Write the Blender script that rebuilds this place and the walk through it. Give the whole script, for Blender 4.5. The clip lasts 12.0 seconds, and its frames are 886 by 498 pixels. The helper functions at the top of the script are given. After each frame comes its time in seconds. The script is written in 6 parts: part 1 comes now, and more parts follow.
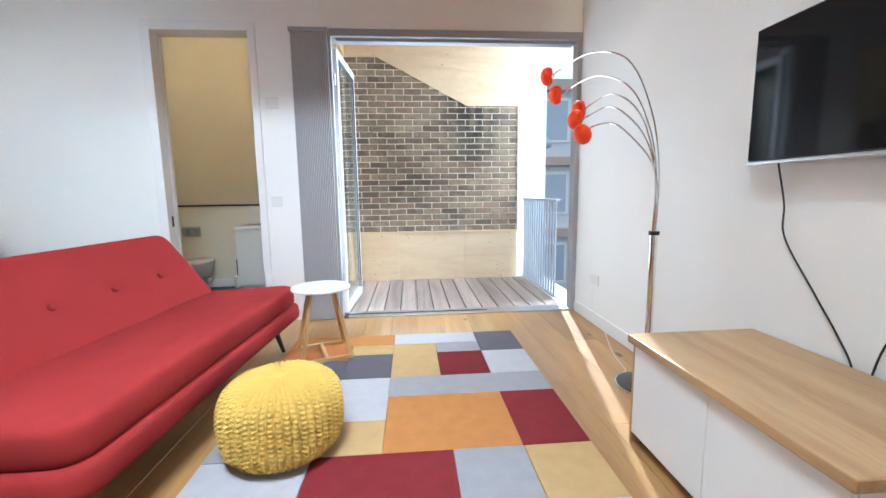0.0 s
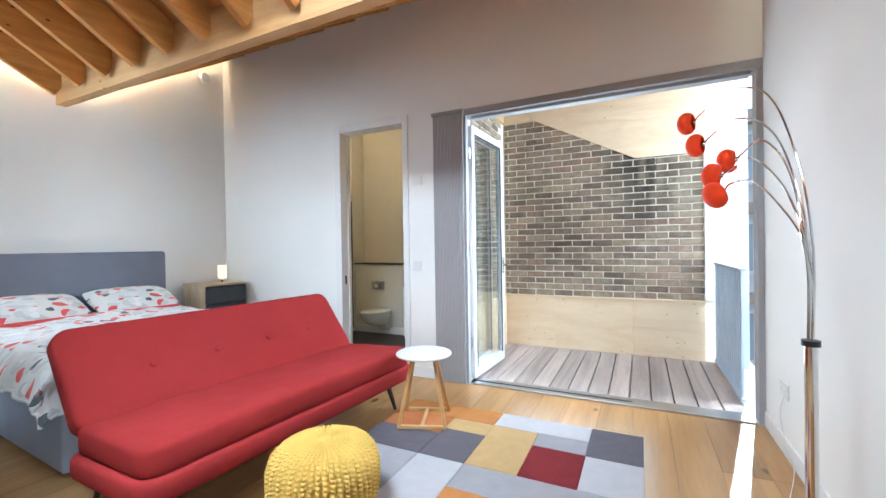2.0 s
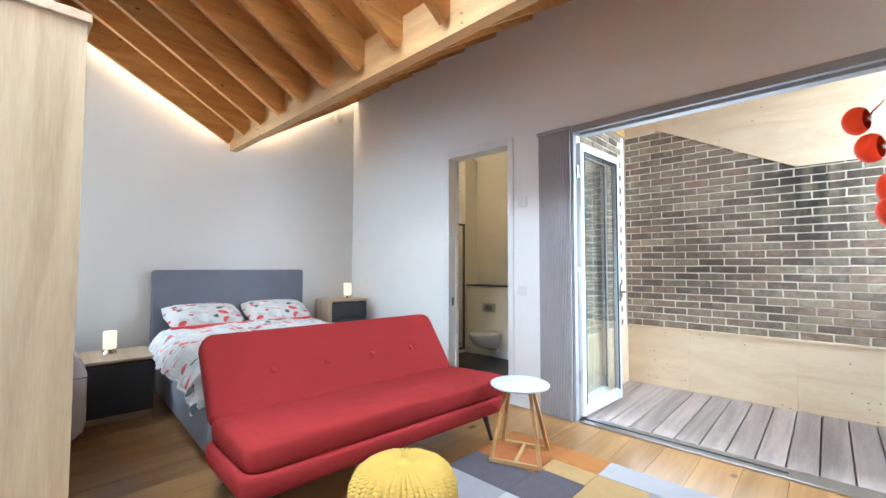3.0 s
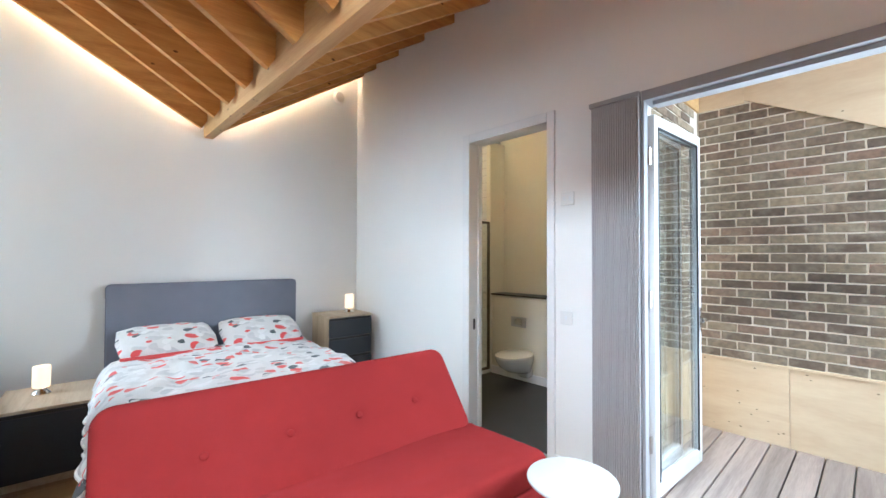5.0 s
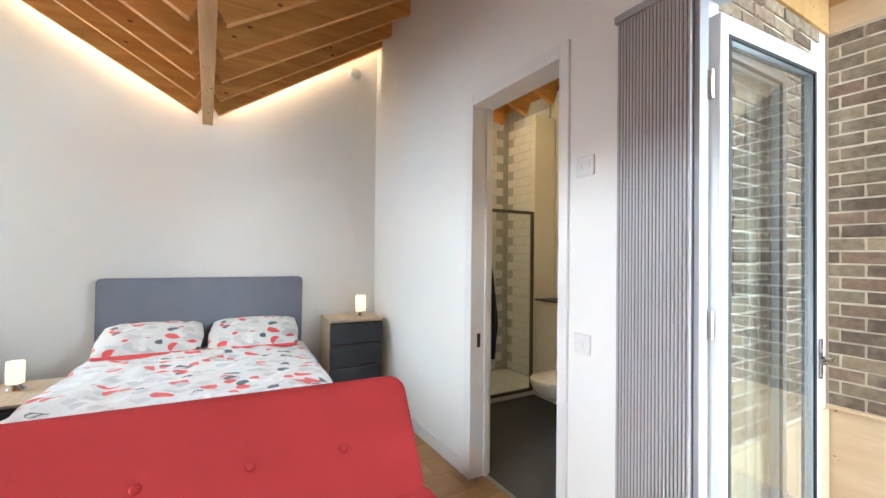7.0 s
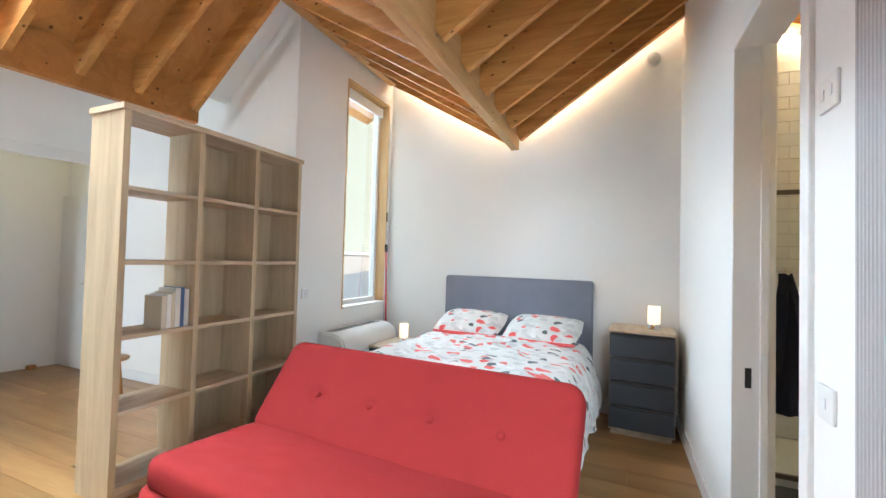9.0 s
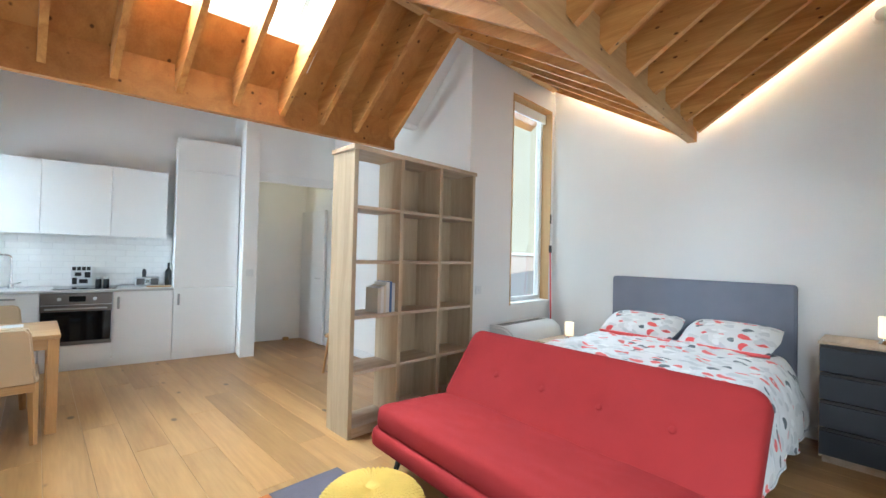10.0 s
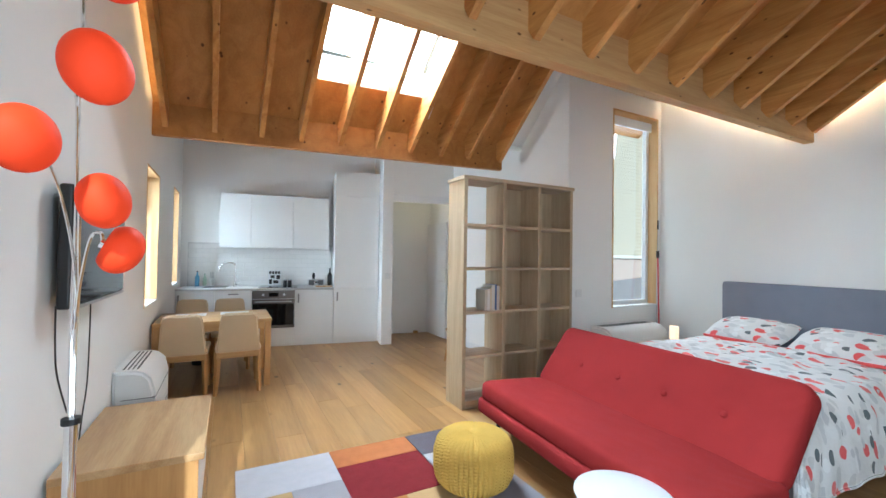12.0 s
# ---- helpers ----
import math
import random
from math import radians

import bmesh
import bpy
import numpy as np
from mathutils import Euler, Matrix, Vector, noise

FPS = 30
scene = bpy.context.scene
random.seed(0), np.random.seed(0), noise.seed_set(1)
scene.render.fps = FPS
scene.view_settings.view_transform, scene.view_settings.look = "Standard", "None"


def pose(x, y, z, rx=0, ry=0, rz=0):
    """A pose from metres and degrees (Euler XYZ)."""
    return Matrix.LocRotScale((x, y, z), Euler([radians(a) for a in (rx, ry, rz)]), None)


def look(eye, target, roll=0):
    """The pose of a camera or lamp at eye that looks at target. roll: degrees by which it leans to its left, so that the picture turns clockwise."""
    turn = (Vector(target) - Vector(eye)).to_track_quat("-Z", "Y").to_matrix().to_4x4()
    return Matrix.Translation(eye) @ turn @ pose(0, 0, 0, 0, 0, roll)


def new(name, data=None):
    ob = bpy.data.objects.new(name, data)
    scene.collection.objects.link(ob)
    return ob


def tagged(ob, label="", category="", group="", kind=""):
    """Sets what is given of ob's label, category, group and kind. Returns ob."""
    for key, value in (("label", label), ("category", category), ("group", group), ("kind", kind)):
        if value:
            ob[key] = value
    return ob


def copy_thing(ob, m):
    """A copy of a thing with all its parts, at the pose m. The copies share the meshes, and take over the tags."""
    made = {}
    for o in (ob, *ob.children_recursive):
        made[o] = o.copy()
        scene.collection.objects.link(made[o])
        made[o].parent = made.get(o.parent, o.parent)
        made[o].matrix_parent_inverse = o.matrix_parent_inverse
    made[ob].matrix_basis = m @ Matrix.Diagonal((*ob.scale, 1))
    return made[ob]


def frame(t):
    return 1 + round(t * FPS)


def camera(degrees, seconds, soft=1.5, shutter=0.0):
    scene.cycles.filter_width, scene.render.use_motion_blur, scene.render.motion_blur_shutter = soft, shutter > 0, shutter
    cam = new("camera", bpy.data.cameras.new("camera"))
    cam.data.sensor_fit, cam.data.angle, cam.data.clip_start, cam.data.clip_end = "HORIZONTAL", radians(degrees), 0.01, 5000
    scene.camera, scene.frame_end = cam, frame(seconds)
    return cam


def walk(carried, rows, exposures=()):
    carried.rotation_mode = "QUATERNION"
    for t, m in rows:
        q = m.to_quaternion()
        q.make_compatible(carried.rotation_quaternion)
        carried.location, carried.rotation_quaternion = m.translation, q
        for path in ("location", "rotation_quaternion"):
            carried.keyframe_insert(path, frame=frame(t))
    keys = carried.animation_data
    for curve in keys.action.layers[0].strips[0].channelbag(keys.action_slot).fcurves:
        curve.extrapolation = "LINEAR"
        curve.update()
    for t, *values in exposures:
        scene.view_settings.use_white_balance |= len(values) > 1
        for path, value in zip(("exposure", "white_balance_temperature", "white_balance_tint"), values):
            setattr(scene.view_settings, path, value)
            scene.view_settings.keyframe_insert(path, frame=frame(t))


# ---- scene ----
cam = camera(94.7, 12.0)
PATH = [
    (0, (0.616, 1.663, 1.088), (0.767, 3.639, 0.819), -0.8),
    (0.5, (0.782, 1.802, 1.124), (0.827, 3.792, 0.93), -1.0),
    (1, (1.035, 1.845, 1.164), (0.841, 3.832, 1.036), -1.3),
    (1.5, (1.224, 1.87, 1.182), (0.699, 3.798, 1.118), -1.1),
    (2, (1.369, 1.9, 1.222), (0.499, 3.701, 1.208), -0.9),
    (2.5, (1.468, 1.981, 1.236), (0.327, 3.624, 1.27), -0.5),
    (3, (1.51, 2.057, 1.248), (0.139, 3.51, 1.337), 0.1),
    (3.5, (1.477, 2.102, 1.336), (0.039, 3.49, 1.403), 0.3),
    (5.5, (0.835, 3.039, 1.456), (-0.644, 4.385, 1.477), 0.1),
    (6, (0.83, 3.295, 1.461), (-0.701, 4.581, 1.465), 0.1),
    (6.5, (0.773, 3.531, 1.445), (-0.827, 4.731, 1.464), 0.3),
    (8.5, (0.792, 4.516, 1.427), (-1.187, 4.229, 1.458), 1.4),
    (9, (0.85, 4.741, 1.385), (-0.99, 3.96, 1.436), 1.5),
    (9.5, (1.001, 4.818, 1.376), (-0.634, 3.667, 1.413), 1.4),
    (10, (1.155, 4.863, 1.386), (-0.256, 3.447, 1.419), 1.4),
    (10.5, (1.229, 4.992, 1.401), (0.013, 3.404, 1.439), 1.3),
    (11, (1.304, 5.181, 1.425), (0.231, 3.493, 1.464), 1.2),
    (11.5, (1.388, 5.359, 1.415), (0.407, 3.616, 1.464), 1.1),
    (12, (1.443, 5.535, 1.439), (0.513, 3.765, 1.474), 0.9),
]
EXPOSURES = [(0.0, 0.55, 5350, 1), (3.5, 0.52, 5300, 1), (6.5, 0.66, 5550, 2), (8.5, 0.74, 6150, 2), (9.0, 0.78, 5500, 0), (9.5, 0.72, 5300, -1), (10.5, 0.56, 5300, -1), (12.0, 0.42, 5300, 0)]
walk(cam, [(t, look(eye, target, roll)) for t, eye, target, roll in PATH], EXPOSURES)

# ---- light ----
world = bpy.data.worlds.new("sky")
scene.world = world
world.use_nodes = True
wn = world.node_tree
sky = wn.nodes.new("ShaderNodeTexSky")
sky.sky_type, sky.sun_disc = "NISHITA", False
SUN_AZ, SUN_EL = radians(12.8), radians(33.0)
sky.sun_elevation, sky.sun_rotation = SUN_EL, SUN_AZ
cloud, shade, veil = wn.nodes.new("ShaderNodeTexNoise"), wn.nodes.new("ShaderNodeMapRange"), wn.nodes.new("ShaderNodeMix")
cloud.inputs["Scale"].default_value, cloud.inputs["Detail"].default_value = 2.2, 6
shade.inputs[1].default_value, shade.inputs[2].default_value = 0.38, 0.62
shade.inputs[3].default_value, shade.inputs[4].default_value = 0.6, 1.0
wn.links.new(wn.nodes.new("ShaderNodeTexCoord").outputs["Generated"], cloud.inputs["Vector"])
wn.links.new(cloud.outputs[0], shade.inputs[0])
veil.data_type = "RGBA"
wn.links.new(shade.outputs[0], veil.inputs[0])
wn.links.new(sky.outputs[0], veil.inputs[6])
veil.inputs[7].default_value = (5.2, 5.3, 5.5, 1)
wn.links.new(veil.outputs[2], wn.nodes["Background"].inputs[0])
wn.nodes["Background"].inputs[1].default_value = 0.15


def lamp(name, kind, energy, m, color=(1, 1, 1), size=0.1, size_y=None, angle=None):
    d = bpy.data.lights.new(name, kind)
    d.energy, d.color = energy, color
    if kind == "AREA":
        d.size = size
        if size_y:
            d.shape, d.size_y = "RECTANGLE", size_y
    if kind == "POINT":
        d.shadow_soft_size = size
    if kind == "SUN":
        d.angle = angle
    ob = new(name, d)
    ob.matrix_world = m
    return ob


sun_way = Vector((math.sin(SUN_AZ) * math.cos(SUN_EL), math.cos(SUN_AZ) * math.cos(SUN_EL), math.sin(SUN_EL)))
lamp("sun", "SUN", 4.5, look(sun_way * 20, (0, 0, 0)), (1.0, 0.95, 0.86), angle=radians(0.6))
SKY = (0.93, 0.97, 1.0)
# daylight standing in the openings
lamp("sky_balcony", "AREA", 220, look((3.9, 6.1, 2.3), (0.6, 6.0, 0.6)), SKY, 1.6, 2.2)
lamp("sky_opening", "AREA", 22, look((0.85, 5.62, 1.25), (0.3, 2.0, 1.35)), SKY, 1.2, 1.8)
lamp("sky_rooflight", "AREA", 200, look((0.155, 1.72, 3.72), (0.155, 3.40, 1.23)), SKY, 1.18, 0.82)
lamp("sky_bed_window", "AREA", 66, look((-3.75, 0.6, 2.4), (-2.1, 5.2, 1.6)), SKY, 1.0, 2.2)
lamp("sky_east_window", "AREA", 58, look((3.0, 0.65, 1.8), (0, 0.5, 1.2)), SKY, 1.0, 1.4)
lamp("sky_sink_window", "AREA", 60, look((3.0, -1.31, 1.8), (0, -1.0, 1.1)), SKY, 0.8, 1.4)

# ---- materials ----
def mat(name, color, rough=0.6, metal=0.0, var=0.06, scale=6.0, bump=0.05, bscale=60.0, grain=None, spec=0.5, rand=0.0, emit=None, strength=0.0, coat=0.0):
    """A surface with two scales of variation. grain: stretch of the noise along x, y, z."""
    m = bpy.data.materials.new(name)
    m.use_nodes = True
    nt = m.node_tree
    n, l = nt.nodes, nt.links
    b = n["Principled BSDF"]
    b.inputs["Roughness"].default_value = rough
    b.inputs["Metallic"].default_value = metal
    b.inputs["Specular IOR Level"].default_value = spec
    b.inputs["Coat Weight"].default_value = coat
    tc = n.new("ShaderNodeTexCoord")
    mp = n.new("ShaderNodeMapping")
    l.new(tc.outputs["Object"], mp.inputs[0])
    if grain:
        mp.inputs["Scale"].default_value = grain
    big, fine = n.new("ShaderNodeTexNoise"), n.new("ShaderNodeTexNoise")
    big.inputs["Scale"].default_value, big.inputs["Detail"].default_value = scale, 4
    fine.inputs["Scale"].default_value, fine.inputs["Detail"].default_value = bscale, 3
    l.new(mp.outputs[0], big.inputs["Vector"])
    l.new(mp.outputs[0], fine.inputs["Vector"])
    hsv = n.new("ShaderNodeHueSaturation")
    hsv.inputs["Color"].default_value = (*color, 1)
    add = n.new("ShaderNodeMath")
    add.operation = "MULTIPLY_ADD"
    l.new(big.outputs[0], add.inputs[0])
    add.inputs[1].default_value = var * 3
    add.inputs[2].default_value = 1 - var * 1.5
    out = add.outputs[0]
    a2 = n.new("ShaderNodeMath")
    a2.operation = "MULTIPLY_ADD"
    l.new(fine.outputs[0], a2.inputs[0])
    a2.inputs[1].default_value = var * 1.6
    l.new(out, a2.inputs[2])
    out = a2.outputs[0]
    if rand:
        oi = n.new("ShaderNodeObjectInfo")
        a3 = n.new("ShaderNodeMath")
        a3.operation = "MULTIPLY_ADD"
        l.new(oi.outputs["Random"], a3.inputs[0])
        a3.inputs[1].default_value = rand
        l.new(out, a3.inputs[2])
        a4 = n.new("ShaderNodeMath")
        a4.operation = "SUBTRACT"
        l.new(a3.outputs[0], a4.inputs[0])
        a4.inputs[1].default_value = rand / 2
        out = a4.outputs[0]
    l.new(out, hsv.inputs["Value"])
    l.new(hsv.outputs[0], b.inputs["Base Color"])
    if bump:
        bp = n.new("ShaderNodeBump")
        bp.inputs["Strength"].default_value = bump
        bp.inputs["Distance"].default_value = 0.01
        l.new(fine.outputs[0], bp.inputs["Height"])
        l.new(bp.outputs[0], b.inputs["Normal"])
    if emit:
        b.inputs["Emission Color"].default_value = (*emit, 1)
        b.inputs["Emission Strength"].default_value = strength
    return m


def wood(name, light, dark, axis, ring=14.0, rough=0.5, knots=0.0, rand=0.25, spec=0.4, few=0.45, flame=0.07, twist=1.2):
    """Wood with long grain along the axis, and knots."""
    m = bpy.data.materials.new(name)
    m.use_nodes = True
    nt = m.node_tree
    n, l = nt.nodes, nt.links
    b = n["Principled BSDF"]
    b.inputs["Roughness"].default_value = rough
    b.inputs["Specular IOR Level"].default_value = spec
    tc, oi = n.new("ShaderNodeTexCoord"), n.new("ShaderNodeObjectInfo")
    sh = n.new("ShaderNodeVectorMath")
    sh.operation = "MULTIPLY_ADD"
    l.new(oi.outputs["Random"], sh.inputs[0])
    sh.inputs[1].default_value = (37, 53, 29)
    l.new(tc.outputs["Object"], sh.inputs[2])
    mp = n.new("ShaderNodeMapping")
    stretch = [1.0, 1.0, 1.0]
    stretch["xyz".index(axis)] = flame
    mp.inputs["Scale"].default_value = stretch
    l.new(sh.outputs[0], mp.inputs[0])
    g1, g2 = n.new("ShaderNodeTexNoise"), n.new("ShaderNodeTexNoise")
    g1.inputs["Scale"].default_value, g1.inputs["Detail"].default_value, g1.inputs["Distortion"].default_value = ring, 5, twist
    g2.inputs["Scale"].default_value, g2.inputs["Detail"].default_value = ring * 14, 2
    l.new(mp.outputs[0], g1.inputs["Vector"])
    l.new(mp.outputs[0], g2.inputs["Vector"])
    ad = n.new("ShaderNodeMath")
    ad.operation = "MULTIPLY_ADD"
    l.new(g2.outputs[0], ad.inputs[0])
    ad.inputs[1].default_value = 0.35
    l.new(g1.outputs[0], ad.inputs[2])
    rp = n.new("ShaderNodeValToRGB")
    rp.color_ramp.elements[0].position, rp.color_ramp.elements[0].color = 0.45, (*dark, 1)
    rp.color_ramp.elements[1].position, rp.color_ramp.elements[1].color = 0.85, (*light, 1)
    l.new(ad.outputs[0], rp.inputs[0])
    hsv = n.new("ShaderNodeHueSaturation")
    mr = n.new("ShaderNodeMapRange")
    l.new(oi.outputs["Random"], mr.inputs[0])
    mr.inputs[3].default_value, mr.inputs[4].default_value = 1 - rand / 2, 1 + rand / 2
    l.new(mr.outputs[0], hsv.inputs["Value"])
    l.new(rp.outputs[0], hsv.inputs["Color"])
    out = hsv.outputs[0]
    if knots:
        mk = n.new("ShaderNodeMapping")
        ks = [1.0, 1.0, 1.0]
        ks["xyz".index(axis)] = 0.55
        mk.inputs["Scale"].default_value = ks
        l.new(sh.outputs[0], mk.inputs[0])
        vo = n.new("ShaderNodeTexVoronoi")
        vo.inputs["Scale"].default_value = knots
        l.new(mk.outputs[0], vo.inputs["Vector"])
        kr = n.new("ShaderNodeValToRGB")
        kr.color_ramp.elements[0].position, kr.color_ramp.elements[0].color = 0.07, (1, 1, 1, 1)
        kr.color_ramp.elements[1].position, kr.color_ramp.elements[1].color = 0.13, (0, 0, 0, 1)
        l.new(vo.outputs["Distance"], kr.inputs[0])
        gate = n.new("ShaderNodeMath")
        gate.operation = "GREATER_THAN"
        gate.inputs[1].default_value = few
        sp = n.new("ShaderNodeSeparateColor")
        l.new(vo.outputs["Color"], sp.inputs[0])
        l.new(sp.outputs[0], gate.inputs[0])
        mu = n.new("ShaderNodeMath")
        mu.operation = "MULTIPLY"
        l.new(kr.outputs[0], mu.inputs[0])
        l.new(gate.outputs[0], mu.inputs[1])
        mx = n.new("ShaderNodeMix")
        mx.data_type = "RGBA"
        l.new(mu.outputs[0], mx.inputs[0])
        l.new(out, mx.inputs[6])
        mx.inputs[7].default_value = (dark[0] * 0.3, dark[1] * 0.25, dark[2] * 0.2, 1)
        out = mx.outputs[2]
    l.new(out, b.inputs["Base Color"])
    bp = n.new("ShaderNodeBump")
    bp.inputs["Strength"].default_value, bp.inputs["Distance"].default_value = 0.08, 0.004
    l.new(ad.outputs[0], bp.inputs["Height"])
    l.new(bp.outputs[0], b.inputs["Normal"])
    return m


def glass(name, tint=(1, 1, 1), rough=0.0):
    m = bpy.data.materials.new(name)
    m.use_nodes = True
    b = m.node_tree.nodes["Principled BSDF"]
    b.inputs["Base Color"].default_value = (*tint, 1)
    b.inputs["Transmission Weight"].default_value = 1
    b.inputs["Roughness"].default_value = rough
    b.inputs["IOR"].default_value = 1.45
    return m


def glow(name, color, strength):
    m = bpy.data.materials.new(name)
    m.use_nodes = True
    b = m.node_tree.nodes["Principled BSDF"]
    b.inputs["Base Color"].default_value = (*color, 1)
    b.inputs["Emission Color"].default_value = (*color, 1)
    b.inputs["Emission Strength"].default_value = strength
    return m


def leaf_print(name):
    """White-grey cotton printed with scattered coral, charcoal, grey and white leaf shapes."""
    m = bpy.data.materials.new(name)
    m.use_nodes = True
    nt = m.node_tree
    n, l = nt.nodes, nt.links
    b = n["Principled BSDF"]
    b.inputs["Roughness"].default_value = 0.85
    b.inputs["Sheen Weight"].default_value = 0.2
    tc = n.new("ShaderNodeTexCoord")
    col = None
    for k, (sc, cut, off) in enumerate(((10.0, 0.40, 0.0), (11.5, 0.35, 5.3), (10.5, 0.33, 9.1))):
        mp = n.new("ShaderNodeMapping")
        mp.inputs["Location"].default_value = (off, off * 0.7, 0)
        mp.inputs["Rotation"].default_value = (0, 0, 0.5 + 0.9 * k)
        mp.inputs["Scale"].default_value = (1.0, 0.72, 0.8)
        l.new(tc.outputs["Object"], mp.inputs[0])
        vo = n.new("ShaderNodeTexVoronoi")
        vo.inputs["Scale"].default_value = sc
        l.new(mp.outputs[0], vo.inputs["Vector"])
        sub = n.new("ShaderNodeVectorMath")
        sub.operation = "SUBTRACT"
        l.new(mp.outputs[0], sub.inputs[0])
        l.new(vo.outputs["Position"], sub.inputs[1])
        sx = n.new("ShaderNodeSeparateXYZ")
        l.new(sub.outputs[0], sx.inputs[0])
        half = n.new("ShaderNodeMath")
        half.operation = "GREATER_THAN"
        l.new(sx.outputs[0], half.inputs[0])
        half.inputs[1].default_value = -0.012
        near = n.new("ShaderNodeMath")
        near.operation = "LESS_THAN"
        l.new(vo.outputs["Distance"], near.inputs[0])
        near.inputs[1].default_value = cut
        msk = n.new("ShaderNodeMath")
        msk.operation = "MULTIPLY"
        l.new(half.outputs[0], msk.inputs[0])
        l.new(near.outputs[0], msk.inputs[1])
        sp = n.new("ShaderNodeSeparateColor")
        l.new(vo.outputs["Color"], sp.inputs[0])
        rp = n.new("ShaderNodeValToRGB")
        rp.color_ramp.interpolation = "CONSTANT"
        els = rp.color_ramp.elements
        els[0].position, els[0].color = 0, (0.62, 0.62, 0.62, 1)
        els[1].position, els[1].color = 0.30, (0.74, 0.1, 0.1, 1)
        for p, c in ((0.46, (0.82, 0.82, 0.82, 1)), (0.62, (0.10, 0.12, 0.13, 1)), (0.74, (0.58, 0.58, 0.59, 1)), (0.94, (0.72, 0.14, 0.13, 1))):
            e = els.new(p)
            e.color = c
        l.new(sp.outputs[0], rp.inputs[0])
        mx = n.new("ShaderNodeMix")
        mx.data_type = "RGBA"
        l.new(msk.outputs[0], mx.inputs[0])
        if col is None:
            mx.inputs[6].default_value = (0.74, 0.735, 0.73, 1)
        else:
            l.new(col, mx.inputs[6])
        l.new(rp.outputs[0], mx.inputs[7])
        col = mx.outputs[2]
    l.new(col, b.inputs["Base Color"])
    no = n.new("ShaderNodeTexNoise")
    no.inputs["Scale"].default_value = 14
    l.new(tc.outputs["Object"], no.inputs["Vector"])
    bp = n.new("ShaderNodeBump")
    bp.inputs["Strength"].default_value, bp.inputs["Distance"].default_value = 0.35, 0.02
    l.new(no.outputs[0], bp.inputs["Height"])
    l.new(bp.outputs[0], b.inputs["Normal"])
    return m


def brick_mat(name):
    """Dark London stock brick, each of its own tone, with soot stains."""
    m = bpy.data.materials.new(name)
    m.use_nodes = True
    nt = m.node_tree
    n, l = nt.nodes, nt.links
    b = n["Principled BSDF"]
    b.inputs["Roughness"].default_value = 0.9
    oi = n.new("ShaderNodeObjectInfo")
    geo = n.new("ShaderNodeNewGeometry")
    wn_ = n.new("ShaderNodeTexWhiteNoise")
    wn_.noise_dimensions = "1D"
    ad0 = n.new("ShaderNodeMath")
    l.new(oi.outputs["Random"], ad0.inputs[0])
    l.new(geo.outputs["Random Per Island"], ad0.inputs[1])
    l.new(ad0.outputs[0], wn_.inputs["W"])
    rp = n.new("ShaderNodeValToRGB")
    els = rp.color_ramp.elements
    els[0].color, els[1].color = (0.135, 0.098, 0.07, 1), (0.35, 0.27, 0.18, 1)
    for p, c in ((0.22, (0.165, 0.12, 0.087, 1)), (0.42, (0.285, 0.225, 0.15, 1)), (0.58, (0.215, 0.16, 0.113, 1)), (0.72, (0.26, 0.168, 0.118, 1)), (0.86, (0.245, 0.195, 0.14, 1))):
        els.new(p).color = c
    l.new(wn_.outputs["Value"], rp.inputs[0])
    no, st = n.new("ShaderNodeTexNoise"), n.new("ShaderNodeTexNoise")
    no.inputs["Scale"].default_value, no.inputs["Detail"].default_value = 30, 5
    st.inputs["Scale"].default_value, st.inputs["Detail"].default_value = 1.3, 4
    l.new(geo.outputs["Position"], no.inputs["Vector"])
    l.new(geo.outputs["Position"], st.inputs["Vector"])
    mr = n.new("ShaderNodeMapRange")
    mr.inputs[1].default_value, mr.inputs[2].default_value = 0.4, 0.72
    mr.inputs[3].default_value, mr.inputs[4].default_value = 1.15, 0.62
    l.new(st.outputs[0], mr.inputs[0])
    m2 = n.new("ShaderNodeMath")
    m2.operation = "MULTIPLY_ADD"
    l.new(no.outputs[0], m2.inputs[0])
    m2.inputs[1].default_value, m2.inputs[2].default_value = 1.3, 0.38
    patch = n.new("ShaderNodeTexNoise")
    patch.inputs["Scale"].default_value, patch.inputs["Detail"].default_value = 7, 5
    l.new(geo.outputs["Position"], patch.inputs["Vector"])
    pr = n.new("ShaderNodeMapRange")
    pr.inputs[1].default_value, pr.inputs[2].default_value, pr.inputs[4].default_value = 0.52, 0.75, 0.55
    l.new(patch.outputs[0], pr.inputs[0])
    bloom = n.new("ShaderNodeMix")
    bloom.data_type = "RGBA"
    l.new(pr.outputs[0], bloom.inputs[0])
    l.new(rp.outputs[0], bloom.inputs[6])
    bloom.inputs[7].default_value = (0.42, 0.36, 0.27, 1)
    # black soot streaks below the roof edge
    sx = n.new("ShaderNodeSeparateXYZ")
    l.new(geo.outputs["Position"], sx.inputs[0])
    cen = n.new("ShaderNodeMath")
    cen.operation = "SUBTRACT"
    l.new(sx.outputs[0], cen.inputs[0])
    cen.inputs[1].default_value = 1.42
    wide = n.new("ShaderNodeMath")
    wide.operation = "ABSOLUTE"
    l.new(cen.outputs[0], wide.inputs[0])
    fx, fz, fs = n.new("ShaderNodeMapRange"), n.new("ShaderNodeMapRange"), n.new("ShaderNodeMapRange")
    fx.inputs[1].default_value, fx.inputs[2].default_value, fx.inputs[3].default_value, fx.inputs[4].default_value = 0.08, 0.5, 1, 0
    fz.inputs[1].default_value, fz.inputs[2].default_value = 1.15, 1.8
